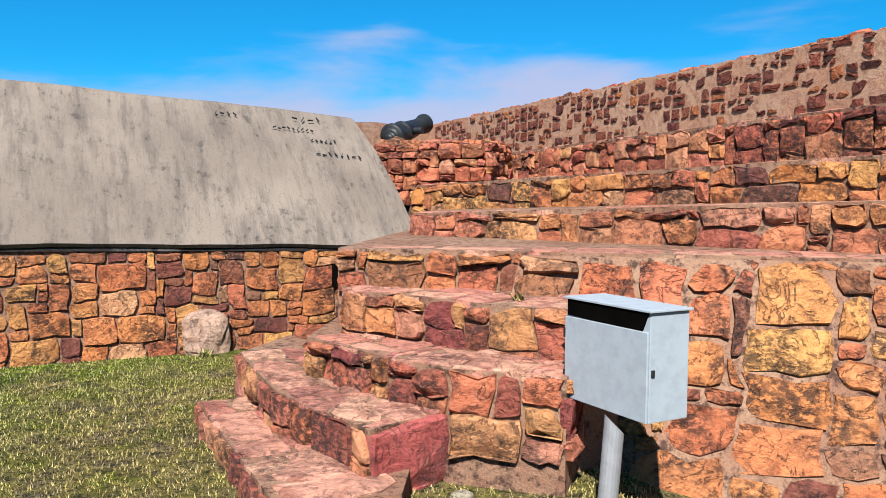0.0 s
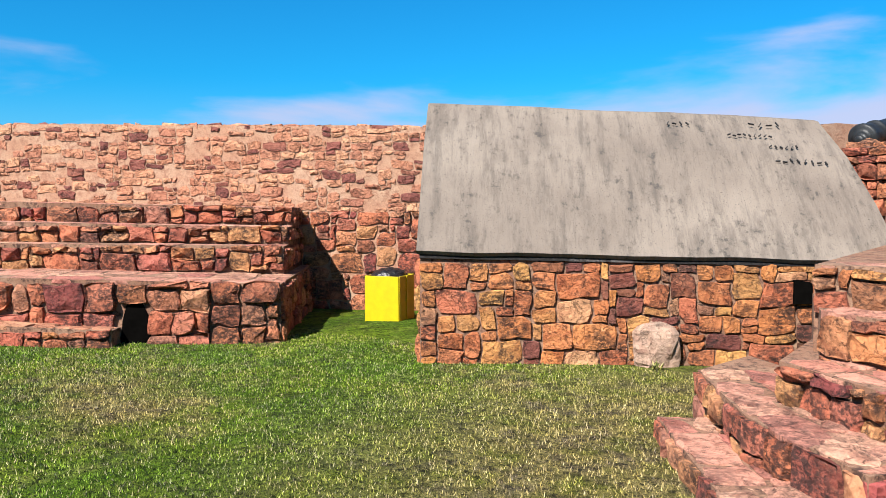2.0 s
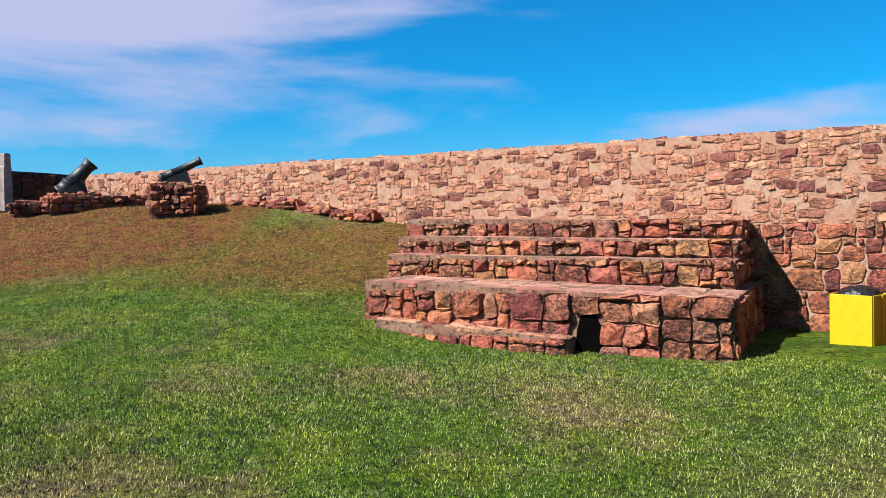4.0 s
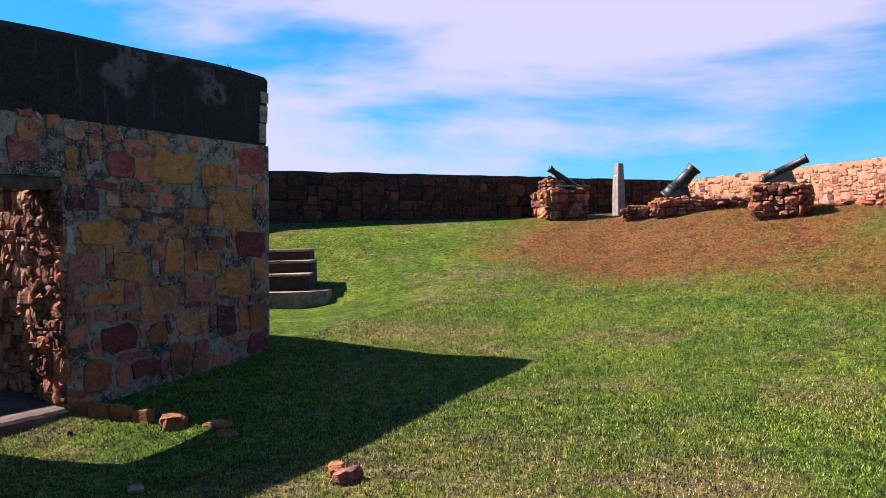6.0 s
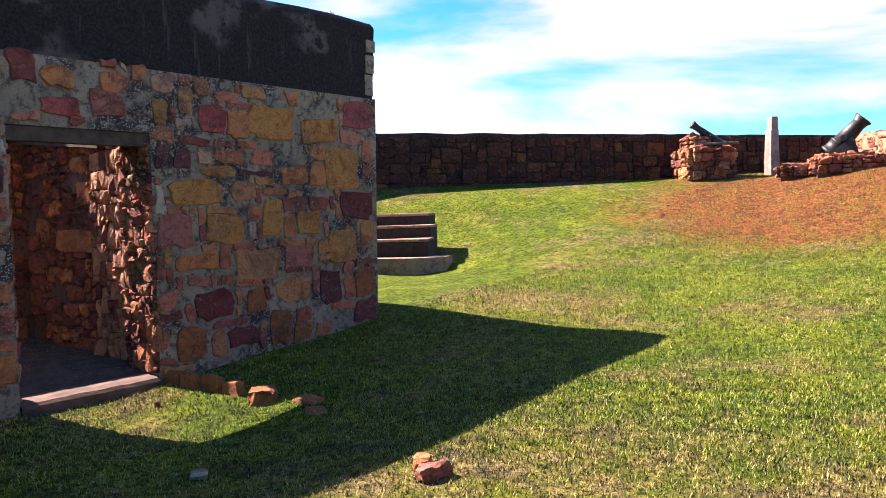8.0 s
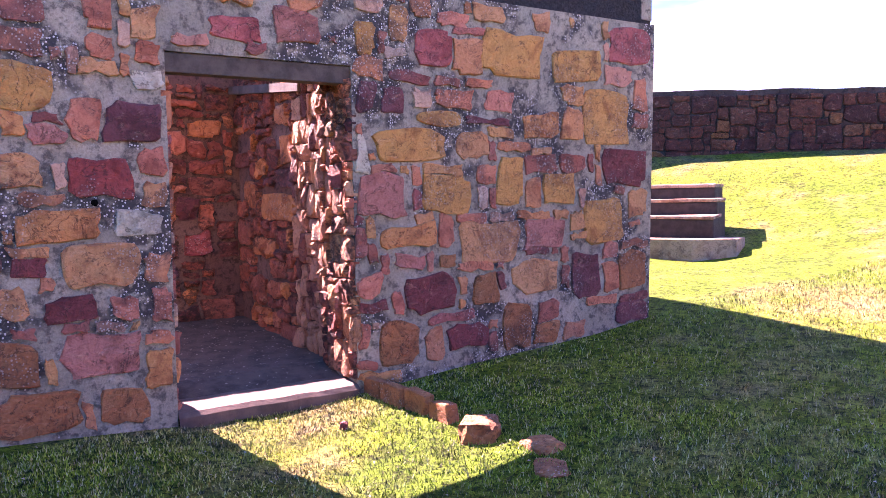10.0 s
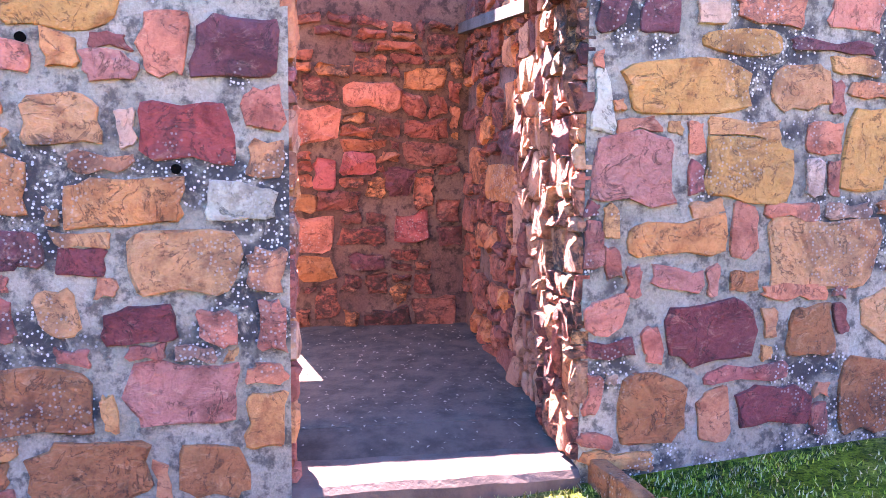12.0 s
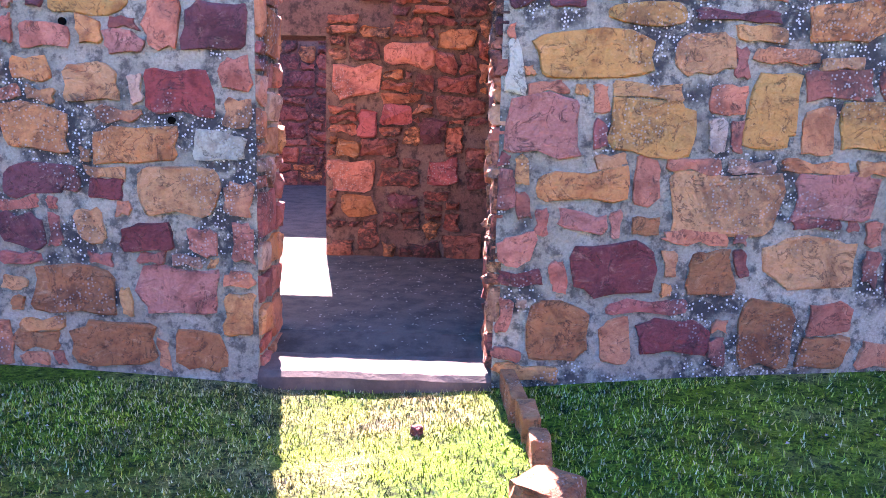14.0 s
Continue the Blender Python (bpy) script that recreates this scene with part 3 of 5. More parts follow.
def face(wall, a, b, z0, z1, cell, sizes, mats, seed, **more):
    """Stones on the face above the line from a to b, which looks to the right of that way."""
    span = math.hypot(b[0] - a[0], b[1] - a[1])
    rubble(wall, (a[0], a[1], z0), (b[0] - a[0], b[1] - a[1], 0), (0, 0, 1), span, z1 - z0, cell, sizes, mats, seed, **more)


def tread(wall, a, b, z, deep, cell, sizes, mats, seed, zb=None, **more):
    """Flat stones on top, inwards (to the left) of the line from a to b."""
    span = math.hypot(b[0] - a[0], b[1] - a[1])
    d = Vector((b[0] - a[0], b[1] - a[1], (z if zb is None else zb) - z))
    rubble(wall, (a[0], a[1], z), d, (-d.y, d.x, 0), span, deep, cell, sizes, mats, seed, **more)


RED, OCH, MIX, PAL, EMB = (S_WARM, S_WARM_J), (S_OCHRE, S_OCHRE_J), (S_MIXED, S_MIXED_J), (S_PALE, S_PALE_J), (S_EMBER, S_EMBER_J)
WRN = (S_WORN, S_WORN_J)

# firing terrace along the north wall
E1, DT, NT = (-6.33, 6.78), aim(33), aim(123)
LONG = 4.45
L_STEPS = []
for k, (off, extra, ends) in enumerate([(0.0, 0.0, (0.66, 0.80)), (1.2, 0.35, (1.02, 1.10)), (1.62, 0.42, (1.25, 1.36)), (2.05, 0.5, (1.50, 1.62))]):
    a = flat(flat(E1, NT, off), DT, -LONG - extra)
    b = flat(flat(E1, NT, off), DT, 0.13 if k == 0 else 0.0)
    c, d = flat(b, NT, 4.4 - off), flat(a, NT, 4.4 - off)
    zr, zl = ends
    L_STEPS.append((a, b, zr, zl))
    step = terrace("terrace_step", [a, b, c, d], -0.3, [zl, zr, zr, zl], M_RED, "long terrace step of red rubble masonry", "step")
    step["label"] = ("broad lowest terrace step of red rubble masonry on the lawn", "middle terrace step of red rubble masonry", "narrow terrace step of red rubble masonry", "top terrace step of red rubble below the parapet")[k]
    low = (-0.05, 0.72, 1.06, 1.30)[k]
    face(step, a, b, low, (zr + zl) / 2 - 0.03, 0.085, COARSE if k == 0 else RUBBLE, RED, 20 + k, depth=0.07, warp=0.05, parts=150, holes=[(LONG - 1.62, 0.0, LONG - 1.28, 0.5)] if k == 0 else ())
    face(step, b, c, low, zr - 0.03, 0.1, RUBBLE, RED, 30 + k, depth=0.05, parts=30)
    tread(step, a, b, zl - 0.015, (1.25, 0.45, 0.45, 0.9)[k], 0.13, COARSE, WRN, 40 + k, zb=zr - 0.015, depth=0.022, shapes=SQUARE, parts=60)
bench = flat(E1, DT, -1.62)
bench_l = flat(E1, DT, -LONG + 0.3)
low_bench = terrace("low_bench", [flat(bench_l, NT, -0.28), flat(bench, NT, -0.28), flat(bench, NT, 0.02), flat(bench_l, NT, 0.02)], -0.2, [0.34, 0.20, 0.20, 0.34], M_RED, "low masonry plinth at the foot of the terrace", "plinth")
face(low_bench, flat(bench_l, NT, -0.28), flat(bench, NT, -0.28), -0.04, 0.2, 0.09, FINE, RED, 51, depth=0.05, parts=40)
tread(low_bench, flat(bench_l, NT, -0.28), flat(bench, NT, -0.28), 0.335, 0.28, 0.12, COARSE, PAL, 52, zb=0.195, depth=0.025)

# dark drain hole in the lowest step
niche_c = flat(E1, DT, -1.45)
bm = bmesh.new()
arch = [(-0.17, 0.0), (0.17, 0.0), (0.15, 0.3), (0.06, 0.5), (-0.08, 0.48), (-0.14, 0.28)]
prism(bm, [(niche_c[0] + DT[0] * u - NT[0] * 0.012, niche_c[1] + DT[1] * u - NT[1] * 0.012, v) for u, v in arch], [(niche_c[0] + DT[0] * u + NT[0] * 0.1, niche_c[1] + DT[1] * u + NT[1] * 0.1, v) for u, v in arch])
tagged(link("drain_hole", bm, M_VOID), "dark drain hole in the terrace foot", "hole", kind="structure")

# corner steps by the box
STEPS = [
    ("entry_step", [(-1.62, 5.25), (-0.72, 3.45), (-0.18, 3.62), (-0.15, 4.1), (-0.9, 5.5)], 0.14),
    ("entry_step", [(-1.47, 5.75), (-0.97, 4.62), (-0.35, 3.84), (0.02, 4.22), (0.0, 5.0), (-0.9, 6.1), (-1.25, 6.5)], 0.37),
    ("entry_step", [(-0.86, 5.06), (-0.29, 4.42), (0.04, 4.14), (0.62, 3.95), (0.78, 4.42), (0.78, 5.2), (-0.75, 6.2)], 0.61),
    ("entry_step", [(-0.66, 5.25), (0.27, 4.60), (0.72, 4.30), (1.0, 4.50), (1.0, 5.4), (-0.8, 6.3)], 0.89),
]
STEP_LABELS = ["lowest flat red stone step in dry grass", "red stone step with a big corner block", "uneven red and orange stone step", "upper red stone step below the ledge"]
for k, (name, poly, z) in enumerate(STEPS):
    st = terrace(name, poly, -0.2, z, M_RED, STEP_LABELS[k])
    for i, (a, b) in enumerate(zip(poly, poly[1:])):
        if k == 0 and i > 1 or k > 0 and i > 3:
            break
        low = (-0.05, 0.0, 0.15, 0.4)[k]
        if k == 1 and i == 2:
            rubble(st, (a[0], a[1], 0.0), (b[0] - a[0], b[1] - a[1], 0), (0, 0, 1), 0.53, z - 0.01, 0.5, [(1, 1)], (OWN_SUN[8], OWN_SUN[8]), 91, depth=0.06, joint=0.01, warp=0.03)
            continue
        face(st, a, b, low, z - 0.01, 0.075, [(4, 3), (5, 3), (3, 3), (3, 2), (4, 2)], RED, 60 + 10 * k + i, depth=0.05, joint=0.014, warp=0.05, parts=60)
        tread(st, a, b, z - 0.012, (0.55, 0.6, 0.55, 0.5)[k], 0.1, COARSE, WRN, 160 + 10 * k + i, depth=0.03, joint=0.012, warp=0.05, parts=60)

# ledges under the north-east parapet: front line, plan and height at both ends
RL = [
    ("ledge", (-0.72, 5.50, 1.15), (2.70, 4.80, 1.15), 0.0),
    ("ledge", (-0.30, 7.50, 1.35), (2.92, 5.25, 1.50), 1.0),
    ("ledge", (-0.38, 10.0, 1.64), (3.17, 5.75, 1.83), 1.3),
    ("ledge", (0.10, 14.2, 2.15), (3.46, 6.28, 2.26), 1.6),
]
for k, (name, a, b, low) in enumerate(RL):
    d = Vector((b[0] - a[0], b[1] - a[1], b[2] - a[2]))
    c = (b[0] + d.x * 0.9, b[1] + d.y * 0.9, b[2] + d.z * 0.9)
    back = [(9.0, c[1] + 2), (3.9 + 0.1 * k, 7.0), (0.35, 15.0)] if k < 3 else [(5.5, 2.5), (4.2, 7.0), (0.6, 15.2)]
    poly = [(a[0], a[1]), (b[0], b[1]), (c[0], c[1])] + back
    ledge = terrace(name, poly, -0.2, [a[2], b[2], c[2], c[2], b[2], a[2]], M_RED, ("lowest broad ledge of red and orange sandstone blocks", "second ledge of red rubble masonry", "third ledge of red and ochre stone", "top ledge of large stones under the parapet")[k], "ledge")
    along = Vector((c[0] - a[0], c[1] - a[1], c[2] - a[2]))
    tall = (0.30, 0.36, 0.38, 0.5)[k]
    rubble(ledge, (a[0], a[1], a[2] - tall), along, (0, 0, 1), along.length, tall - 0.02, 0.075, COARSE, OCH if k in (0, 2) else RED, 200 + k, depth=0.05, joint=0.018, warp=0.05, parts=130, near=(0, along.length * 0.8))
    tread(ledge, (a[0], a[1]), (c[0], c[1]), a[2] - 0.015, 0.5, 0.13, COARSE, WRN, 220 + k, zb=c[2] - 0.015, depth=0.022, shapes=SQUARE, parts=60)

# tall retaining face behind the box, leaning back a little
W0, W1 = (0.15, 4.56), (4.6, 3.75)
T0, T1 = (0.5, 5.2), (4.7, 4.38)
bm = prism(bmesh.new(), [(*W0, -0.2), (*W1, -0.2), (5.0, 5.0, -0.2), (0.9, 5.6, -0.2)], [(T0[0], T0[1], 1.13), (T1[0], T1[1], 1.13), (5.0, 5.0, 1.13), (0.9, 5.6, 1.13)])
retaining = tagged(link("retaining_wall", bm, M_RED), "retaining wall of big orange sandstone blocks", "wall", kind="structure")
lean = Vector((T0[0] - W0[0], T0[1] - W0[1] - 0.05, 1.33))
rubble(retaining, (W0[0], W0[1], -0.2), (W1[0] - W0[0], W1[1] - W0[1], 0), lean, 4.5, lean.length - 0.03, 0.095, COARSE, OCH, 230, depth=0.03, joint=0.03, warp=0.06, parts=260)

# ---- vault with a concrete roof ----
V0, DV, NV = (-4.27, 6.61), aim(26), aim(116)
VL = 4.45


def vp(u, v, z):
    return (V0[0] + DV[0] * u + NV[0] * v, V0[1] + DV[1] * u + NV[1] * v, z)


vault = tagged(new("powder_magazine"), "stone magazine with a steep weathered concrete roof", "building")
vwall = part("wall", prism(bmesh.new(), [vp(0, 0.04, -0.2), vp(VL - 0.1, 0.04, -0.2), vp(VL - 0.1, 3.2, -0.2), vp(0, 3.2, -0.2)], [vp(0, 0.04, 1.06), vp(VL - 0.1, 0.04, 0.98), vp(VL - 0.1, 3.2, 0.98), vp(0, 3.2, 1.06)]), M_RED, vault)
rubble(vwall, vp(0, 0.04, -0.02), (*DV, 0), (0, 0, 1), VL - 0.1, 0.99, 0.082, RUBBLE, OCH, 301, depth=0.028, joint=0.014, warp=0.045, shapes=SQUARE, parts=300)
rubble(vwall, vp(0, 3.2, -0.02), (-NV[0], -NV[1], 0), (0, 0, 1), 3.16, 1.02, 0.085, RUBBLE, OCH, 302, depth=0.05, parts=60)
RB = 1.25


def roof():
    bm = bmesh.new()
    rings = []
    k = 24
    for i in range(k + 1):
        f = i / k
        u = -0.03 + (VL + 0.06) * f
        e, t = 1.09 - 0.09 * f, 2.665 - 0.23 * f
        prof = [(0.0, e - 0.035), (-0.03, e + 0.0), (RB * 0.33, e + (t - e) * 0.37), (RB * 0.66, e + (t - e) * 0.71), (RB, t - 0.02), (RB + 0.08, t), (RB + 0.5, t - 0.05), (3.25, e + 0.1), (3.25, e - 0.07)]
        ring = []
        for v, z in prof:
            uu = u + (0.02 - (0.34 * f ** 6)) * max(0.0, (z - e) / (t - e)) ** 1.5
            ring.append(bm.verts.new(vp(uu, v, z)))
        rings.append(ring)
    for r0, r1 in zip(rings, rings[1:]):
        for j in range(len(r0)):
            q = (j + 1) % len(r0)
            bm.faces.new((r0[j], r1[j], r1[q], r0[q]))
    bm.faces.new(rings[0])
    bm.faces.new(list(reversed(rings[-1])))
    bmesh.ops.recalc_face_normals(bm, faces=bm.faces)
    roughen(bm, 0.012, 2.2)
    return bm


hole = [(3.50, 0.60), (3.66, 0.60), (3.66, 0.80), (3.50, 0.82)]
part("vent_hole", prism(bmesh.new(), [vp(u, -0.025, z) for u, z in hole], [vp(u, 0.2, z) for u, z in hole]), M_VOID, vault, "small black vent hole")
part("roof", roof(), M_CONC, vault, "steep streaked grey concrete roof slab")
# Joint strip with the eave's shadow gap painted in as near-black colour.
part("joint", prism(bmesh.new(), [vp(0.0, 0.012, 1.02), vp(VL - 0.12, 0.012, 0.935), vp(VL - 0.12, 0.3, 0.935), vp(0.0, 0.3, 1.02)], [vp(0.0, 0.012, 1.055), vp(VL - 0.12, 0.012, 0.968), vp(VL - 0.12, 0.3, 0.968), vp(0.0, 0.3, 1.055)]), M_TAR, vault, "roof joint, coloured black for the shadow gap under the eave")

# ---- ruined building ----
D0, U, N = (-6.34, -5.47), (-0.948, 0.319), (0.319, 0.948)


def bp(u, v, z):
    return (D0[0] + U[0] * u + N[0] * v, D0[1] + U[1] * u + N[1] * v, z)


def bbox(u0, u1, v0, v1, z0, z1):
    bm = bmesh.new()
    return prism(bm, [bp(u0, v0, z0), bp(u1, v0, z0), bp(u1, v1, z0), bp(u0, v1, z0)], [bp(u0, v0, z1), bp(u1, v0, z1), bp(u1, v1, z1), bp(u0, v1, z1)])


DW, DH, THICK, CORNER = 1.22, 2.06, 0.5, 4.07
LEFT = -6.0
house = tagged(new("ruined_blockhouse"), "roofless rubble-stone building with an open doorway", "building")
front_l = part("front_wall", bbox(LEFT, 0, -THICK, 0, -0.3, 2.74), M_GREY, house)
front_r = part("front_wall", prism(bmesh.new(), [bp(DW, -THICK, -0.3), bp(CORNER - 0.01, -THICK, -0.3), bp(CORNER - 0.01, 0, -0.3), bp(DW, 0, -0.3)], [bp(DW, -THICK, 2.74), bp(CORNER + 0.08, -THICK, 2.74), bp(CORNER + 0.08, 0, 2.74), bp(DW, 0, 2.74)]), M_GREY, house)
front_t = part("front_wall", bbox(0, DW, -0.16, 0, DH + 0.12, 2.74), M_GREY, house)
part("front_wall", bbox(0, DW, -THICK, -0.16, 2.26, 2.74), M_GREY, house)
band = bmesh.new()
seg = 30
rings = []
for i in range(seg + 1):
    u = LEFT + (CORNER + 0.06 - LEFT) * i / seg
    top = 3.55 + 0.025 * max(u, 0.0) + noise.noise((u * 0.8, 0, 7)) * 0.03 - (0.02 if i == seg else 0)
    lip = 0.09 if i == seg else 0.0
    rings.append([band.verts.new(bp(u + lip * (z - 2.74), v, z)) for v, z in ((-0.03, 2.74), (-0.035, top - 0.06), (-0.09, top), (-0.44, top), (-0.48, top - 0.06), (-0.48, 2.74))])
for r0, r1 in zip(rings, rings[1:]):
    for j in range(6):
        band.faces.new((r0[j], r1[j], r1[(j + 1) % 6], r0[(j + 1) % 6]))
band.faces.new(rings[0])
band.faces.new(list(reversed(rings[-1])))
bmesh.ops.recalc_face_normals(band, faces=band.faces)
part("plaster_band", band, M_TAR, house, "soot-dark plaster band along the wall top")
side_w = part("side_wall", bbox(CORNER - THICK, CORNER, -8.0, -THICK, -0.3, 3.3), M_GREY, house)
part("side_wall", bbox(LEFT, LEFT + THICK, -8.0, -THICK, -0.3, 2.6), M_GREY, house)
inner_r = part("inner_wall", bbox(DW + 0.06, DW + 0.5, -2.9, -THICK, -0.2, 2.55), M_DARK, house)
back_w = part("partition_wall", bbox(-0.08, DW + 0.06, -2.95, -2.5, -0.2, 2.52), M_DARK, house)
# Taller courses out of view, added to keep sun off the inner wall.
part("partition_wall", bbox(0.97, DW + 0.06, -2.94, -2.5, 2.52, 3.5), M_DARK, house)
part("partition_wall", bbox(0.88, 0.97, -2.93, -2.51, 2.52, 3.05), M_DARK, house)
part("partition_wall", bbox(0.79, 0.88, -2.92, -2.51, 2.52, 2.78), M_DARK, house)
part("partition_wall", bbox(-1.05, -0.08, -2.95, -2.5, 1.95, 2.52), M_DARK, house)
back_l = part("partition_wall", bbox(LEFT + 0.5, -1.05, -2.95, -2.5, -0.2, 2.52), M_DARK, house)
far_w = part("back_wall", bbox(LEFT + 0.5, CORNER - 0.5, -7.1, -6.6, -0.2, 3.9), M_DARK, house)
part("wall_plate", roughen(prism(bmesh.new(), [bp(DW - 0.03, -2.48, 2.27), bp(DW + 0.12, -2.48, 2.27), bp(DW + 0.12, -0.85, 2.11), bp(DW - 0.03, -0.85, 2.11)], [bp(DW - 0.03, -2.48, 2.34), bp(DW + 0.12, -2.48, 2.34), bp(DW + 0.12, -0.85, 2.18), bp(DW - 0.03, -0.85, 2.18)]), 0.006, 4), M_OLDWOOD, house, "old timber plate along the inner wall")
part("window_slit", bbox(-1.09, -0.95, -6.62, -6.53, 2.32, 2.76), M_VOID, house, "narrow dark loophole")
fl = prism(bmesh.new(), [bp(LEFT + 0.5, -THICK, -0.2), bp(CORNER - 0.5, -THICK, -0.2), bp(CORNER - 0.5, -6.6, -0.2), bp(LEFT + 0.5, -6.6, -0.2)], [bp(LEFT + 0.5, -THICK, 0.09), bp(CORNER - 0.5, -THICK, 0.09), bp(CORNER - 0.5, -6.6, 0.40), bp(LEFT + 0.5, -6.6, 0.40)])
part("earth_floor", fl, M_EARTH, house, "bare trodden earth floor")
entry = prism(bmesh.new(), [bp(0, -0.24, -0.2), bp(DW, -0.24, -0.2), bp(DW, -THICK, -0.2), bp(0, -THICK, -0.2)], [bp(0, -0.24, 0.01), bp(DW, -0.24, 0.01), bp(DW, -THICK, 0.088), bp(0, -THICK, 0.088)])
part("entry_floor", entry, M_EARTH, house)
sill = bmesh.new()
for i in range(17):
    u = DW * i / 16
    lip = 0.03 + 0.03 * noise.noise((u * 4.0, 1.0, 0.0))
    ring = [sill.verts.new(bp(u, v, z + 0.008 * noise.noise((u * 7, v * 9, 2)))) for v, z in ((-0.24, -0.2), (-0.24, 0.03), (-0.08, 0.024), (lip - 0.03, 0.008), (lip, -0.02), (lip + 0.01, -0.2))]
    if i:
        for j in range(5):
            sill.faces.new((last[j], ring[j], ring[j + 1], last[j + 1]))
    last = ring
bmesh.ops.recalc_face_normals(sill, faces=sill.faces)
part("threshold", sill, M_SILL, house, "worn stone door sill")
for i, (v0, v1, z0, z1) in enumerate([(-0.14, -0.02, 2.06, 2.175), (-0.30, -0.165, 2.10, 2.22), (-0.48, -0.32, 2.13, 2.25)]):
    part("lintel_beam", roughen(bbox(-0.12, DW + 0.16, v0, v1, z0, z1), 0.006, 3, i), M_OLDWOOD, house, "dark old timber lintel")

BIG = [(3, 2), (4, 2), (4, 3), (3, 3), (5, 3), (2, 2), (3, 2), (4, 2), (2, 1)]
# the stones by the doorway that stand out: u0, z0, u1, z1, tint
BESIDE_R = [(1.39, 1.54, 1.99, 1.78, 0), (1.75, 1.15, 2.2, 1.48, 0), (1.23, 1.16, 1.64, 1.47, 1), (1.23, 1.46, 1.34, 1.75, 2), (1.42, 0.93, 1.88, 1.1, 3), (1.58, 0.46, 2.04, 0.74, 4), (1.39, 0.1, 1.72, 0.44, 5), (2.39, 1.21, 2.7, 1.61, 0), (2.06, 1.55, 2.34, 1.77, 6), (2.87, 1.21, 3.23, 1.48, 0), (2.08, 0.78, 2.64, 1.12, 6), (2.17, 0.46, 2.43, 0.72, 5), (2.55, 0.52, 3.06, 0.8, 6), (1.97, 0.14, 2.34, 0.35, 4)]
BESIDE_L = [(-0.56, 1.3, -0.2, 1.56, 11), (-1.31, 1.11, -0.93, 1.36, 3), (-0.84, 1.07, -0.38, 1.26, 3), (-0.61, 0.81, -0.18, 1.06, 6), (-1.33, 0.88, -0.97, 1.06, 9), (-0.33, 1.08, -0.04, 1.25, 2), (-0.7, 0.6, -0.41, 0.79, 4), (-0.95, 0.64, -0.75, 0.85, 6), (-0.63, 0.29, -0.18, 0.54, 1), (-1.19, 0.26, -0.73, 0.54, 5), (-0.99, 0.0, -0.52, 0.25, 5), (-0.98, 1.36, -0.66, 1.58, 6), (-0.76, 1.6, -0.52, 1.73, 1), (-0.37, 1.62, -0.02, 1.88, 9)]
LOW_R = [(1.23, 0.23, 1.33, 0.45, 10), (1.23, 0.5, 1.49, 0.59, 4), (1.23, 0.61, 1.44, 0.77, 10), (1.23, 0.87, 1.33, 1.1, 1), (1.52, 0.77, 1.79, 0.88, 1), (1.91, 0.75, 2.05, 0.88, 5), (2.23, 1.18, 2.32, 1.38, 7), (2.44, 0.09, 2.75, 0.46, 5), (2.67, 0.88, 3.12, 1.12, 1), (2.77, 0.11, 3.04, 0.29, 5), (3.17, 0.43, 3.5, 0.82, 9), (3.3, 0.88, 3.74, 1.26, 0), (3.52, 1.35, 4.06, 1.67, 4), (3.67, 0.17, 4.04, 0.39, 9), (3.68, 0.47, 4.04, 0.81, 5)]
HIGH_R = [(1.25, 1.85, 1.4, 2.09, 9), (1.43, 1.86, 1.63, 2.07, 9), (1.46, 2.25, 1.66, 2.34, 7), (1.24, 2.24, 1.4, 2.49, 0), (1.71, 1.8, 2.11, 1.9, 0), (1.73, 2.22, 2.07, 2.49, 8), (1.88, 2.51, 2.19, 2.63, 10), (2.14, 1.81, 2.56, 1.87, 9), (2.22, 2.56, 2.53, 2.71, 6), (2.29, 2.19, 2.88, 2.54, 0), (2.31, 1.92, 2.6, 2.09, 10), (2.67, 1.75, 3.05, 1.94, 3), (2.77, 1.61, 3.0, 1.69, 6), (2.95, 2.18, 3.53, 2.47, 0), (3.3, 1.69, 3.85, 2.16, 0), (3.59, 2.37, 4.11, 2.71, 8)]
MORE_L = [(-1.36, 0.38, -1.21, 0.48, 6), (-1.34, 0.62, -1.1, 0.81, 9), (-1.31, 0.27, -1.22, 0.37, 5), (-1.3, 0.06, -1.03, 0.19, 5), (-1.24, 1.44, -1.02, 1.6, 3), (-1.17, 1.62, -0.92, 1.75, 10), (-1.13, 1.83, -1.05, 1.97, 9), (-1.04, 1.79, -0.6, 2.07, 0), (-0.9, 0.88, -0.67, 1.02, 4), (-0.49, 2.0, -0.26, 2.1, 6), (-0.44, 0.0, -0.15, 0.22, 5), (-0.35, 0.6, -0.2, 0.77, 10), (-0.21, 1.94, -0.01, 2.07, 2), (-0.13, 0.55, -0.01, 0.8, 10), (-0.21, 2.24, -0.01, 2.43, 6)]
OVER = [(0.24, 2.26, 0.61, 2.44, 8), (0.67, 2.28, 1.0, 2.52, 1)]
rubble(front_r, bp(DW, 0, 0.0), (*U, 0), (0, 0, 1), CORNER - DW, 2.72, 0.092, BIG, MIX, 401, depth=0.020, joint=0.032, shapes=SQUARE, keep=0.66, blunt=True, warp=0.045, parts=300, pinned=[(a - DW, b, c - DW, d, OWN[k]) for a, b, c, d, k in BESIDE_R + LOW_R + HIGH_R])
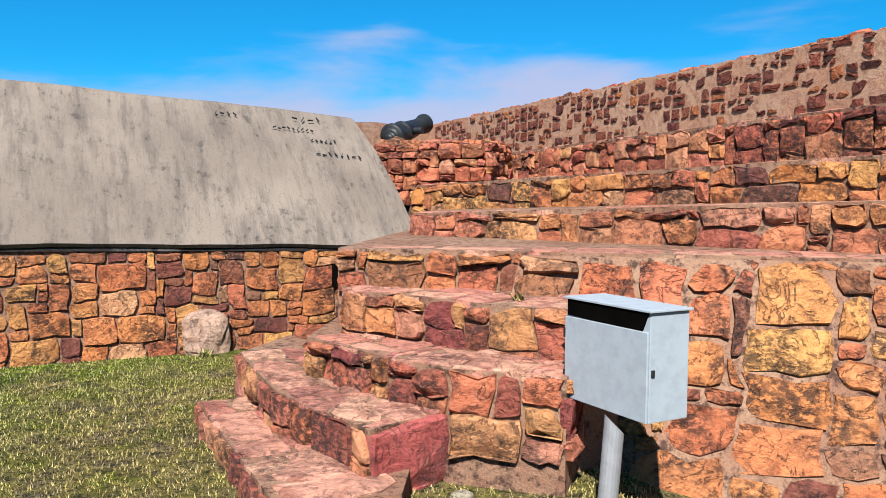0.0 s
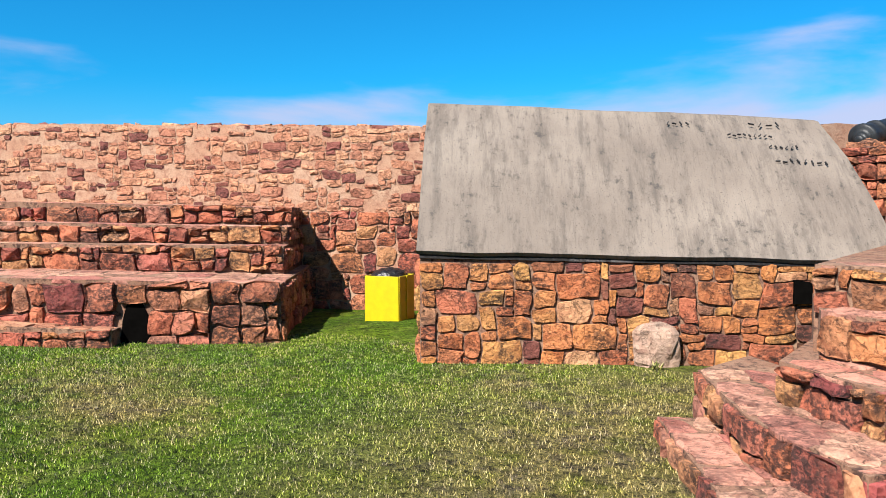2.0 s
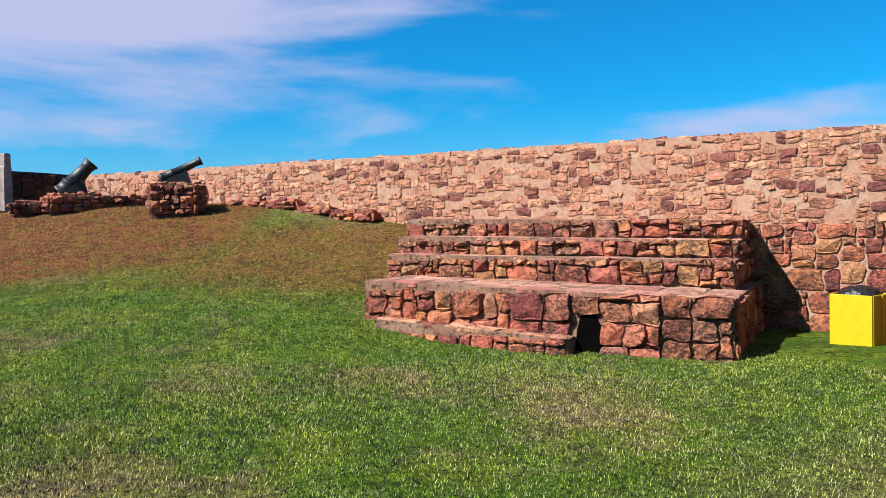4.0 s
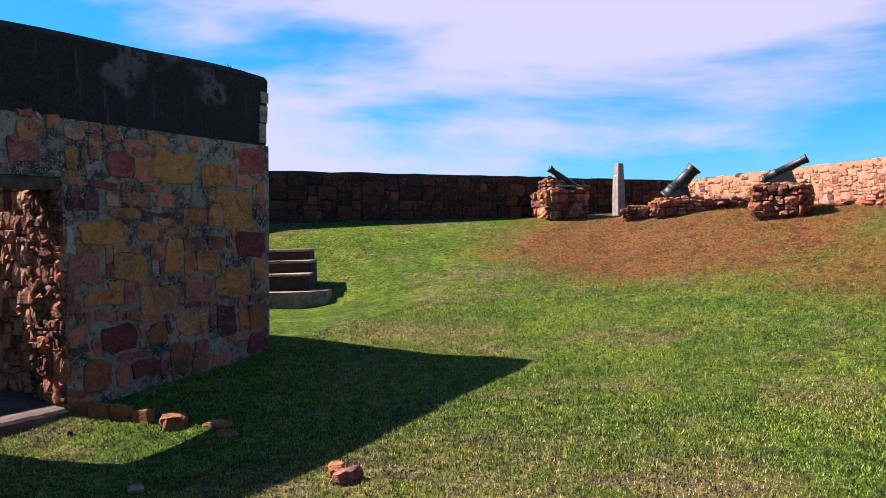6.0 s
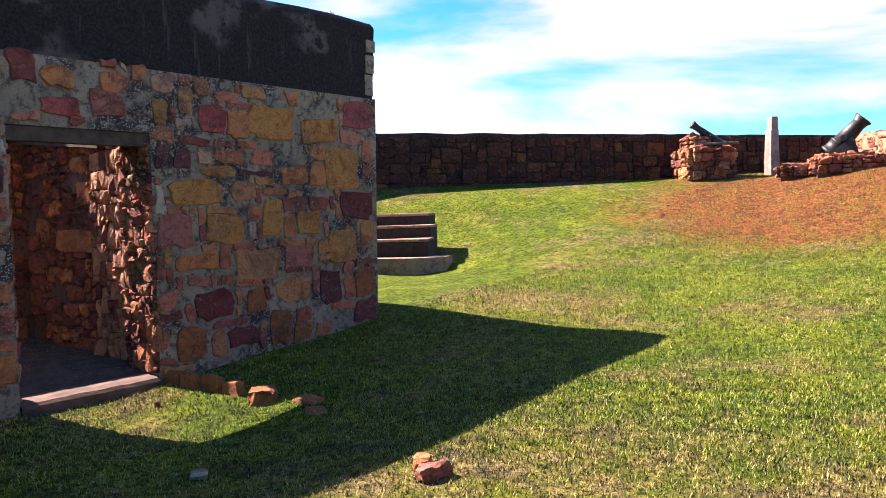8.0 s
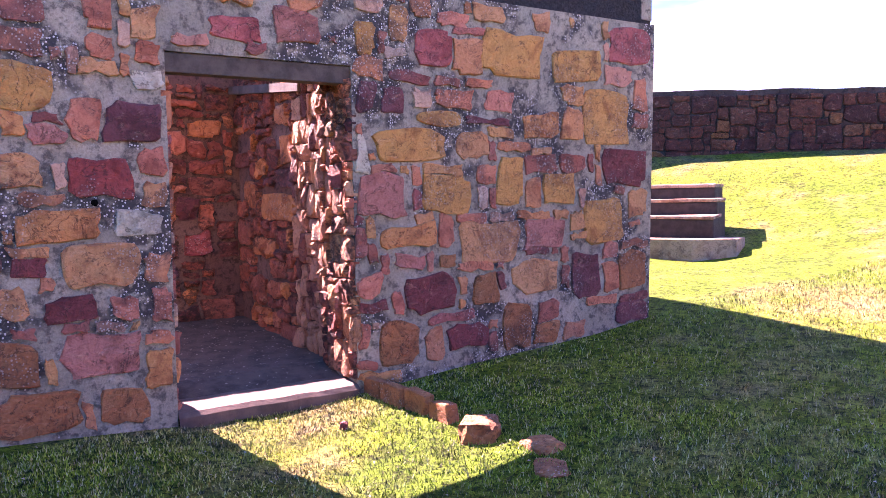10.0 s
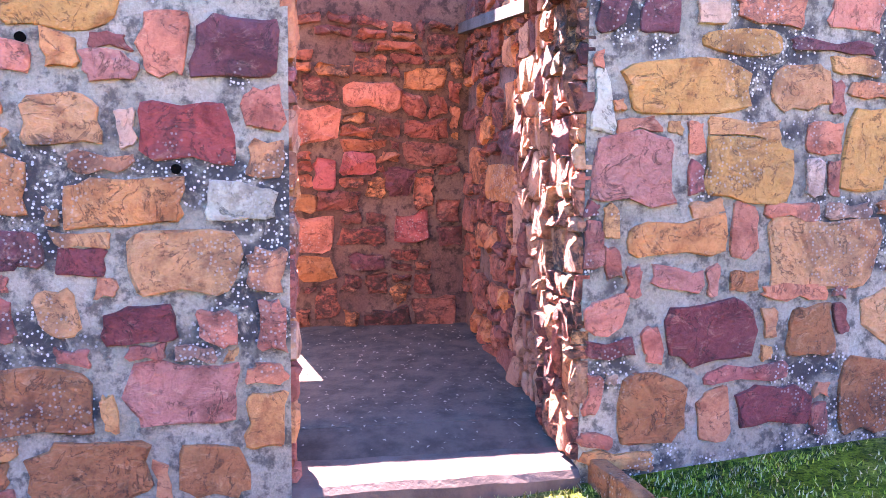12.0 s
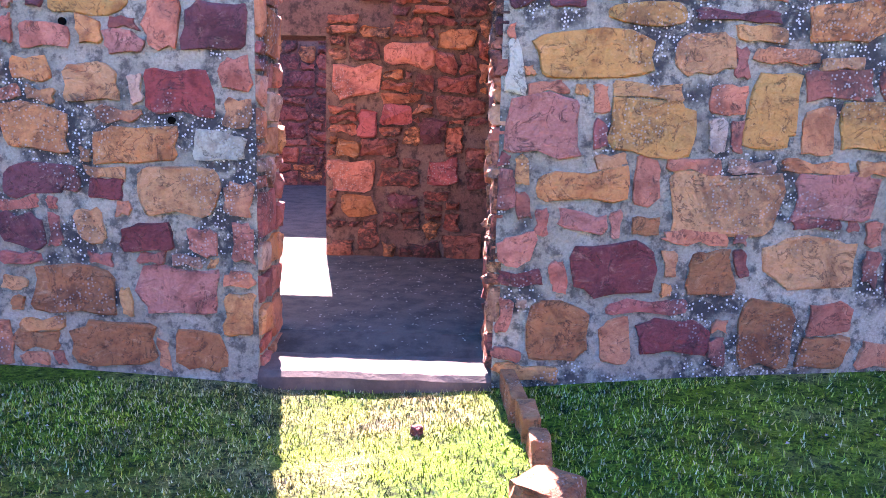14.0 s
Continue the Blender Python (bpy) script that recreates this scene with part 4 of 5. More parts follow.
rubble(front_l, bp(-3.0, 0, -0.02), (*U, 0), (0, 0, 1), 3.0, 2.74, 0.092, BIG, MIX, 402, depth=0.020, joint=0.034, shapes=SQUARE, keep=0.66, blunt=True, warp=0.045, parts=300, pinned=[(a + 3.0, b + 0.02, c + 3.0, d + 0.02, OWN[k]) for a, b, c, d, k in BESIDE_L + MORE_L])
rubble(front_l, bp(LEFT, 0, -0.02), (*U, 0), (0, 0, 1), -3.0 - LEFT, 2.74, 0.12, RUBBLE, MIX, 403, depth=0.028, joint=0.05, shapes=SQUARE, parts=1)
rubble(front_t, bp(0, 0, DH + 0.14), (*U, 0), (0, 0, 1), DW, 0.58, 0.095, RUBBLE, MIX, 404, depth=0.028, joint=0.045, shapes=SQUARE, keep=0.66, blunt=True, warp=0.045, parts=60, pinned=[(a, b - DH - 0.14, c, d - DH - 0.14, OWN[k]) for a, b, c, d, k in OVER])
rubble(front_r, bp(DW, -THICK, 0.05), (*N, 0), (0, 0, 1), THICK, 2.05, 0.062, [(1, 2), (2, 3), (2, 2), (1, 1), (2, 1), (2, 4), (3, 3)], RED, 405, depth=0.045, joint=0.006, warp=0.03, parts=150)
rubble(front_l, bp(0, 0, 0.0), (-N[0], -N[1], 0), (0, 0, 1), THICK, 2.05, 0.085, RUBBLE, MIX, 406, depth=0.035, joint=0.03, parts=60)
INNER = [(0.03, 1.32, 0.45, 1.61, 10), (0.0, 0.57, 0.42, 0.84, 10), (0.43, 1.56, 0.89, 1.77, 10), (0.81, 0.64, 1.09, 0.86, 8), (0.24, 1.02, 0.44, 1.23, 8), (0.45, 1.1, 0.71, 1.3, 8), (0.06, 0.85, 0.29, 1.0, 5), (0.75, 0.97, 0.97, 1.18, 9), (0.11, 0.36, 0.41, 0.55, 5), (0.48, 0.43, 0.76, 0.56, 9)]
INNER_SIDE = [(0.59, 1.0, 1.36, 1.25, 3)]
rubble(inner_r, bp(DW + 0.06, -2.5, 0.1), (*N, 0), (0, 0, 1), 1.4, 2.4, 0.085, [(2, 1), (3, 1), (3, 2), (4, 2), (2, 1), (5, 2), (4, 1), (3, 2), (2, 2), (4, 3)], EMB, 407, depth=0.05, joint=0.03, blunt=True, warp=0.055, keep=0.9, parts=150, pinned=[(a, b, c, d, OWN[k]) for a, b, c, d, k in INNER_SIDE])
# Paler stones next to the jamb: the sunlit strip put into the stone colour.
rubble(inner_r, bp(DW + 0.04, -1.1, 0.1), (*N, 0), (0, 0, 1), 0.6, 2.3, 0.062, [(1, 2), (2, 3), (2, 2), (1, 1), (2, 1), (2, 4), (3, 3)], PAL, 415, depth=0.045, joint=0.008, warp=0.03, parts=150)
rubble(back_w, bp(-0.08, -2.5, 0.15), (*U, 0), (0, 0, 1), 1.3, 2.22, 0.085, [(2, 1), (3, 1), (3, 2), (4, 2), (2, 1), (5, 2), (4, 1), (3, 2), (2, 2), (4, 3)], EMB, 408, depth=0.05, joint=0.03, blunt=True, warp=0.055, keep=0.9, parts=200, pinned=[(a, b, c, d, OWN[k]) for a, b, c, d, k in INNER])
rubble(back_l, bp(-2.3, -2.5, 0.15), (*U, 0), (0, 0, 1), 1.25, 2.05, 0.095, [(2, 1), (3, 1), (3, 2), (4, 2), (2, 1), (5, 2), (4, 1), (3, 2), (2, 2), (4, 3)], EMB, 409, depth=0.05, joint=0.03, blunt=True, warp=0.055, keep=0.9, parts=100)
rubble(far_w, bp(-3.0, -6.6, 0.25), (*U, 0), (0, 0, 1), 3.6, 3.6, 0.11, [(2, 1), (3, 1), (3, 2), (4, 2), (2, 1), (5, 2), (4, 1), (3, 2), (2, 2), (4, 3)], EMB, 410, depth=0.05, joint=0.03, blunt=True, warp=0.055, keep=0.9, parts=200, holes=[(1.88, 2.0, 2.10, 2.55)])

# ---- loose things ----
def lathe(bm, profile, sides=20):
    """Turned solid along +x; profile: (x, radius)."""
    rings = []
    for x, r in profile:
        rings.append([bm.verts.new((x, r * math.cos(2 * math.pi * i / sides), r * math.sin(2 * math.pi * i / sides))) for i in range(sides)])
    for r0, r1 in zip(rings, rings[1:]):
        for i in range(sides):
            bm.faces.new((r0[i], r0[(i + 1) % sides], r1[(i + 1) % sides], r1[i]))
    bm.faces.new(list(reversed(rings[0])))
    bm.faces.new(rings[-1])
    bmesh.ops.recalc_face_normals(bm, faces=bm.faces)
    return bm


def carriage(root, length, r, pitch, drop):
    """Two timber cheeks and a cross bed under the barrel, level on the plinth."""
    level = Matrix.Rotation(math.radians(pitch), 4, "Y")
    for y in (-1.25 * r, 1.25 * r):
        bm = bmesh.new()
        foot = [(-0.46 * length, -drop), (0.30 * length, -drop)]
        top = [(-0.40 * length, -drop * 0.78), (0.18 * length, 0.1 * r)]
        prism(bm, [(foot[0][0], y - 0.03, foot[0][1]), (foot[1][0], y - 0.03, foot[1][1]), (foot[1][0], y + 0.03, foot[1][1]), (foot[0][0], y + 0.03, foot[0][1])],
              [(top[0][0], y - 0.03, top[0][1]), (top[1][0], y - 0.03, top[1][1]), (top[1][0], y + 0.03, top[1][1]), (top[0][0], y + 0.03, top[0][1])])
        bmesh.ops.transform(bm, matrix=level, verts=bm.verts)
        part("carriage_cheek", bm, M_IRON, root, "dark weathered timber cheek")
    bm = block(0.6 * length, 2.2 * r, drop * 0.3, (-0.08 * length, 0, -drop * 0.85), 0, 0.01)
    bmesh.ops.transform(bm, matrix=level, verts=bm.verts)
    part("carriage_bed", bm, M_IRON, root)


def cannon(at, yaw, pitch, length, label, mat, fat=0.105):
    s = length
    root = tagged(new("cannon"), label, "cannon", group="old cannons of the fort")
    root.matrix_basis = pose(*at, 0, -pitch, yaw)
    r = fat * s
    part("barrel", lathe(bmesh.new(), [(-0.42 * s, r * 1.18), (-0.40 * s, r * 1.28), (-0.36 * s, r * 1.28), (-0.35 * s, r * 1.16), (-0.15 * s, r * 1.08), (-0.14 * s, r * 1.16), (-0.11 * s, r * 1.16), (-0.10 * s, r * 1.0), (0.2 * s, r * 0.86), (0.42 * s, r * 0.74), (0.44 * s, r * 0.84), (0.46 * s, r * 0.78), (0.54 * s, r * 1.0), (0.57 * s, r * 0.98), (0.575 * s, r * 0.55), (0.50 * s, r * 0.5)]), mat, root, smooth=True)
    part("cascabel", lathe(bmesh.new(), [(-0.50 * s, r * 0.1), (-0.495 * s, r * 0.36), (-0.47 * s, r * 0.45), (-0.445 * s, r * 0.32), (-0.43 * s, r * 0.6), (-0.415 * s, r * 1.1)], 14), mat, root, smooth=True)
    bm = lathe(bmesh.new(), [(-r * 1.75, r * 0.33), (r * 1.75, r * 0.33)], 12)
    bmesh.ops.transform(bm, matrix=pose(0.02 * s, 0, 0, 0, 0, 90), verts=bm.verts)
    part("trunnion", bm, mat, root)
    return root


def stone_pile(name, at, size, turn, label, category, mats, cell, seed, group=""):
    """A squat block of dry-laid rubble."""
    sx, sy, sz = size
    bm = bmesh.new()
    bot = [(-sx / 2, -sy / 2), (sx / 2, -sy / 2), (sx / 2, sy / 2), (-sx / 2, sy / 2)]
    m = pose(*at, 0, 0, turn)
    prism(bm, [m @ Vector((x, y, -0.25)) for x, y in bot], [m @ Vector((x * 0.92, y * 0.92, sz)) for x, y in bot])
    ob = tagged(link(name, bm, M_DARK), label, category, group)
    for (x0, y0), (x1, y1) in zip(bot, bot[1:] + bot[:1]):
        a, b = m @ Vector((x0, y0, -0.05)), m @ Vector((x1, y1, -0.05))
        rubble(ob, a, b - a, (0, 0, 1), (b - a).length, sz + 0.05, cell, FINE, mats, seed, depth=0.09, joint=0.012, parts=60)
        seed += 1
    a, b = m @ Vector((bot[0][0] * 0.95, bot[0][1] * 0.95, sz)), m @ Vector((bot[1][0] * 0.95, bot[1][1] * 0.95, sz))
    rubble(ob, a, b - a, m.to_3x3() @ Vector((0, 1, 0)), (b - a).length, sy * 0.95, cell * 1.4, FINE, mats, seed, depth=0.07, joint=0.012, parts=30)
    return ob


def rock(at, size, turn, mat, label, seed, name="rock", category="rock", group=""):
    bm = bmesh.new()
    bmesh.ops.create_icosphere(bm, subdivisions=3, radius=0.5)
    for v in bm.verts:
        p = v.co.normalized()
        q = Vector([math.copysign(abs(c) ** 0.55, c) for c in p])
        v.co = q * 0.5 + noise.noise_vector(p * 1.8 + Vector((seed, 0, seed))) * 0.13 + noise.noise_vector(p * 6 + Vector((seed, 3, 0))) * 0.03
    bmesh.ops.transform(bm, matrix=pose(at[0], at[1], at[2] + height(at[0], at[1]), 0, 0, turn) @ Matrix.Diagonal((*size, 1)), verts=bm.verts)
    return tagged(link(name, bm, mat), label, category, group)


# metal box on a post by the steps
def meter_box():
    root = tagged(new("metal_box"), "grey-white painted metal box on a steel post", "box")
    root.matrix_basis = Matrix.Translation((0, 0, 0.15)) @ Matrix.Scale(0.9, 4)
    near, far, side = Vector((1.02, 3.90, 0)), Vector((0.70, 4.47, 0)), Vector((1.246, 4.035, 0))
    f, s = (far - near), (side - near)
    wide, deep = f.length, s.length
    turn = math.degrees(math.atan2(-f.y, -f.x))
    mid = (far + side) / 2
    base = pose(mid.x, mid.y, 0.0, 0, 0, turn)

    def box(sx, sy, sz, x, y, z, bevel=0.004):
        bm = block(sx, sy, sz, (x, y, z), 0, bevel)
        bmesh.ops.transform(bm, matrix=base, verts=bm.verts)
        return bm
    body = part("body", box(wide, deep, 0.55, 0, 0, 0.665), M_GREYPAINT, root)
    part("lid", box(wide + 0.03, deep + 0.03, 0.012, 0, 0, 0.949, 0.003), M_GREYPAINT, root, "thin overhanging sheet-metal lid")
    panel = part("door", box(wide - 0.006, 0.014, 0.455, 0.0, -deep / 2 - 0.009, 0.618), M_GREYPAINT, root, "flat front door panel")
    bm = bmesh.new()
    y = -deep / 2 - 0.006
    pts = [(-wide / 2 + 0.012, 0.852), (wide / 2 - 0.055, 0.838), (wide / 2 - 0.008, 0.94), (-wide / 2 + 0.012, 0.94)]
    prism(bm, [base @ Vector((x, y, z)) for x, z in pts], [base @ Vector((x, y + 0.02, z)) for x, z in pts])
    part("slot", bm, M_VOID, root, "black open slot under the lid")
    for z in (0.75, 0.52):
        part("hinge", box(0.012, 0.02, 0.05, -wide / 2 + 0.002, -deep / 2 - 0.012, z, 0.002), M_IRON, panel)
    part("latch", box(0.012, 0.02, 0.035, wide / 2 + 0.002, -deep / 2 + 0.02, 0.64, 0.002), M_IRON, body)
    bm = bmesh.new()
    sides = 20
    low = [(0.05 * math.cos(2 * math.pi * i / sides), 0.05 * math.sin(2 * math.pi * i / sides)) for i in range(sides)]
    prism(bm, [(0.82 + x, 3.98 + y, -0.35) for x, y in low], [(0.885 + x, 4.06 + y, 0.345 - x * 1.0) for x, y in low])
    part("post", bm, M_PIPE, root, "short grey steel pipe post")
    part("bracket", box(0.09, 0.12, 0.03, 0.0, 0, 0.375, 0.003), M_IRON, root)


meter_box()


def rubbish_bin():
    root = tagged(new("rubbish_bin"), "yellow square rubbish bin with a black bag", "bin")
    root.matrix_basis = pose(-5.84, 8.46, height(-5.84, 8.46) - 0.03, 0, 0, 8)
    s, h = 0.46, 0.58
    for x, y, sx, sy in ((0, -s / 2, s, 0.02), (0, s / 2, s, 0.02), (-s / 2, 0, 0.02, s - 0.024), (s / 2, 0, 0.02, s - 0.024)):
        part("side_panel", block(sx, sy, h, (x, y, h / 2), 0, 0.004), M_YELLOW, root)
    part("corner_strip", block(0.026, 0.03, h - 0.01, (s / 2 + 0.008, -0.02, h / 2), 0, 0.003), M_YELLOW, root)
    part("bottom", block(s - 0.03, s - 0.03, 0.02, (0, 0, 0.03)), M_YELLOW, root)
    bm = bmesh.new()
    bmesh.ops.create_icosphere(bm, subdivisions=4, radius=0.5)
    for v in bm.verts:
        p = v.co.copy()
        v.co = Vector((p.x * 0.46, p.y * 0.46, p.z * 0.22 + h - 0.02)) + noise.noise_vector(p * 5) * 0.025 + noise.noise_vector(p * 13) * 0.012
    part("bag", bm, M_BAG, root, "crumpled black plastic liner bag")


rubbish_bin()

# pale boulder at the magazine wall
rock((-2.28, 7.66, 0.17), (0.46, 0.34, 0.46), 28, OWN_SUN[7], "pale pinkish boulder against the magazine wall", 4.0, "boulder", "boulder")
# stones in the grass
rock((-5.80, -1.92, 0.04), (0.14, 0.11, 0.09), 20, OWN_SUN[3], "orange stone set in the grass", 1.0, group="loose stones on the lawn")
rock((-5.66, -1.80, 0.04), (0.21, 0.11, 0.10), 150, OWN_SUN[1], "pink stone slab edge in dry grass", 2.0, group="loose stones on the lawn")
rock((-4.95, -1.25, 0.01), (0.26, 0.13, 0.10), 140, OWN_SUN[1], "pink flat stone in the lawn", 3.0, group="loose stones on the lawn")
rock((-7.0, -4.72, 0.02), (0.055, 0.05, 0.055), 30, OWN_SUN[4], "small dark red stone before the door sill", 5.0, group="loose stones on the lawn")
rock((0.1, 3.9, 0.01), (0.11, 0.08, 0.07), 30, OWN_SUN[2], "small pale pebble in dry grass", 6.0, group="loose stones on the lawn")
rock((-5.5, -3.2, 0.01), (0.14, 0.10, 0.05), 30, OWN_SUN[2], "small flat pebble in the lawn", 7.0, group="loose stones on the lawn")
# edging from the doorway
rng = random.Random(12)
for i in range(4):
    f = i / 4
    x, y = -7.56 + 0.2 * f + rng.uniform(-0.015, 0.015), -5.0 + 0.98 * f
    slab_bm = block(rng.uniform(0.06, 0.09), rng.uniform(0.2, 0.26), rng.uniform(0.2, 0.25), (0, 0, 0), 0, 0.012)
    bmesh.ops.subdivide_edges(slab_bm, edges=slab_bm.edges[:], cuts=1, use_grid_fill=True)
    bmesh.ops.transform(slab_bm, matrix=pose(x, y, height(x, y) + 0.01, rng.uniform(-4, 4), rng.uniform(-5, 5), -12 + rng.uniform(-8, 8)), verts=slab_bm.verts)
    tagged(link("edging_stone", roughen(slab_bm, 0.014, 9.0, i), OWN[5]), "grey-brown edging slab set on edge by the doorway", "stone", "edging stones at the doorway")
rock((-7.29, -3.9, 0.02), (0.27, 0.23, 0.18), 25, OWN_SUN[5], "pale worn end stone of the edging row", 20.0, "edging_stone", "stone", "edging stones at the doorway")
rock((-7.30, -3.48, -0.005), (0.27, 0.2, 0.07), 60, OWN[5], "dull purple-brown stone in shaded grass", 21.0, "edging_stone", "stone", "edging stones at the doorway")
rock((-7.05, -3.28, -0.01), (0.28, 0.17, 0.06), 40, OWN[5], "dull purple-brown stone in shaded grass", 22.0, "edging_stone", "stone", "edging stones at the doorway")

# gun platform on the mound
GA = (-21.35, -0.85)
stone_pile("cannon_plinth", (*GA, height(*GA)), (1.0, 1.0, 0.66), 27, "dry-laid rubble plinth on the mound", "plinth", RED, 0.10, 601, "cannon plinths")
cannon((GA[0] + 0.1, GA[1] + 0.16, height(*GA) + 0.93), 290, 36, 0.9, "short dark iron cannon tilted up on a plinth", M_IRON)
stone_pile("cannon_rest", (GA[0], GA[1] - 0.15, height(*GA) + 0.66), (0.5, 0.5, 0.28), 20, "small stack of stones under the cannon", "stones", RED, 0.09, 611)
plank = link("plank", roughen(block(0.2, 0.95, 0.05, (GA[0] + 0.35, GA[1] + 0.3, height(*GA) + 0.755), 6, 0.008), 0.008, 3), M_WOOD)
tagged(plank, "weathered grey plank lying on the plinth", "plank")

GP = (-21.3, 0.62)
M_POST = plain("whitewashed_timber", (0.50, 0.42, 0.36), 0.85, 0.0, 0.2, 7.0, 0.6)


def post_body():
    """A squared post, narrower and notched towards its top."""
    bm = bmesh.new()
    rings = []
    for z, w, dx in ((-0.14, 0.115, 0.0), (0.3, 0.112, 0.0), (0.75, 0.104, 0.012), (0.98, 0.098, 0.015), (1.0, 0.084, 0.03), (1.26, 0.08, 0.035), (1.29, 0.07, 0.035)):
        rings.append([bm.verts.new((dx + w * cx, w * cy, z)) for cx, cy in ((-1, -1), (1, -1), (1, 1), (-1, 1))])
    for r0, r1 in zip(rings, rings[1:]):
        for j in range(4):
            bm.faces.new((r0[j], r0[(j + 1) % 4], r1[(j + 1) % 4], r1[j]))
    bm.faces.new(list(reversed(rings[0])))
    bm.faces.new(rings[-1])
    roughen(bm, 0.012, 3)
    bmesh.ops.transform(bm, matrix=pose(*GP, height(*GP), 0, 0, 38), verts=bm.verts)
    return bm


post = tagged(link("timber_post", post_body(), M_POST), "upright weathered timber post on the mound", "post")

GB = (-20.0, 1.82)
for k, (dx, dy, sx, sy, turn) in enumerate([(-0.15, -0.35, 1.5, 0.4, 88), (0.0, 1.15, 1.5, 0.4, 92)]):
    c = (GB[0] + dx, GB[1] + dy)
    stone_pile("low_kerb", (*c, height(*c)), (sx, sy, 0.17), turn, "low kerb of rubble round the gun platform", "kerb", RED, 0.09, 620 + 10 * k, "gun platform kerbs")
stone_pile("cannon_plinth", (GB[0], GB[1] + 0.1, height(*GB)), (0.75, 1.1, 0.30), 4, "low rubble base under the black cannon", "plinth", RED, 0.09, 641, "cannon plinths")
gun = cannon((GB[0], GB[1] + 0.12, height(*GB) + 0.64), 78, 48, 0.95, "black iron cannon pointing steeply up", M_IRON, 0.19)
carriage(gun, 0.95, 0.16, 48, 0.42)

GC = (-17.9, 3.72)
stone_pile("cannon_plinth", (*GC, height(*GC)), (1.0, 0.95, 0.56), -22, "square dry-laid rubble plinth on the grass mound", "plinth", RED, 0.10, 651, "cannon plinths")
gun = cannon((GC[0], GC[1] + 0.0, height(*GC) + 0.86), 72, 26, 0.92, "black iron cannon resting on a rubble plinth", M_IRON)
carriage(gun, 0.95, 0.105, 26, 0.32)
for k in range(4):
    f = 5.2 + 1.05 * k
    c = flat(flat(NW, DIR_L, f + 2.0), aim(-68), 0.16)
    stone_pile("broken_kerb", (*c, height(*c)), (1.0, 0.24, 0.06 + 0.05 * (k % 2)), 22 + 4 * (k % 2), "broken low rubble kerb along the parapet foot", "kerb", RED, 0.10, 670 + 10 * k, "broken parapet kerbs")

# cannon and rubble beyond the magazine
stone_pile("rubble_plinth", (0.0, 10.9, 1.45), (1.5, 1.2, 0.74), -18, "dry-laid flat red rubble plinth at the wall corner", "plinth", RED, 0.10, 701)
cannon((-0.52, 11.1, 2.40), 62, 16, 0.95, "black iron cannon above the magazine corner", M_IRON, 0.15)

# steps at the far wall
slab_ob = tagged(link("landing_slab", roughen(slab([(-14.9, -4.85), (-14.9, -6.3), (-13.95, -6.4), (-14.0, -5.25), (-14.35, -4.78)], 0.3, 0.66), 0.02, 2), OWN_SUN[7]), "pale worn landing slab in the grass", "slab")
for z, x, y in ((0.93, -14.35, -5.15), (1.15, -14.72, -5.22), (1.36, -15.08, -5.38)):
    # Light painted on: near-black body as shaded riser, pale cap as sunlit tread.
    bm = block(0.5, 1.35, z + 0.2, (x - 0.25, y - 0.68, (z - 0.2) / 2), 6, 0.025)
    step = tagged(link("far_step", roughen(bm, 0.03, 3.0, z), M_RISER_SHADE), "stone step coloured near black for its shaded riser, with a pale tread", "step", "steps by the far wall")
    part("tread", roughen(block(0.53, 1.36, 0.05, (x - 0.25, y - 0.68, z + 0.024), 6, 0.015), 0.03, 3.0, z), OWN_SUN[7], step, "pale tread cap for the sunlit step top")

# weeds
def weed(at, blades, reach, seed, label):
    bm = bmesh.new()
    rng = random.Random(seed)
    for i in range(blades):
        a, l = rng.uniform(0, 6.3), rng.uniform(0.35, 1.0) * reach
        o = Vector(at) + Vector((rng.uniform(-1, 1), rng.uniform(-1, 1), 0)) * reach * 0.3
        d = Vector((math.cos(a) * 0.7, math.sin(a) * 0.7, 1)).normalized() * l
        w0 = Vector((-math.sin(a), math.cos(a), 0)) * 0.006
        bm.faces.new([bm.verts.new(p) for p in (o - w0, o + w0, o + d * 0.6 + w0 * 1.6, o + d, o + d * 0.6 - w0 * 1.6)])
    return tagged(link("weed", bm, M_GRASS), label, "plant", "weeds in the masonry")


weed(bp(3.72, -0.2, 3.61), 26, 0.14, 4, "small weed growing on the wall top")
weed((-0.42, 4.05, 0.14), 40, 0.10, 5, "green weed in the corner of a step")
weed((-0.62, 4.5, 0.14), 30, 0.08, 6, "green weed in the corner of a step")
weed((0.45, 4.75, 0.89), 24, 0.08, 7, "small weed on the upper step")
weed((-2.2, 7.42, 0.0), 40, 0.10, 8, "grass tuft at the foot of the boulder")

# pale quoin patches on the corner of the band
for z0, z1 in ((2.78, 3.02), (3.04, 3.24), (3.28, 3.42)):
    part("quoin", roughen(bbox(CORNER - 0.06 + (z0 - 2.74) * 0.09, CORNER + 0.075 + (z0 - 2.74) * 0.09, -0.4, -0.02, z0, z1), 0.012, 6), M_GREY, house, "pale bare quoin stone")

# illegible marker scrawl on the concrete
def on_roof(u, f):
    e, t = 1.09 - 0.09 * u / VL, 2.665 - 0.23 * u / VL
    v, z = RB * f, e + (t - e) * (f + 0.04 * math.sin(math.pi * f))
    return Vector(vp(u, v - 0.03, z + 0.018))


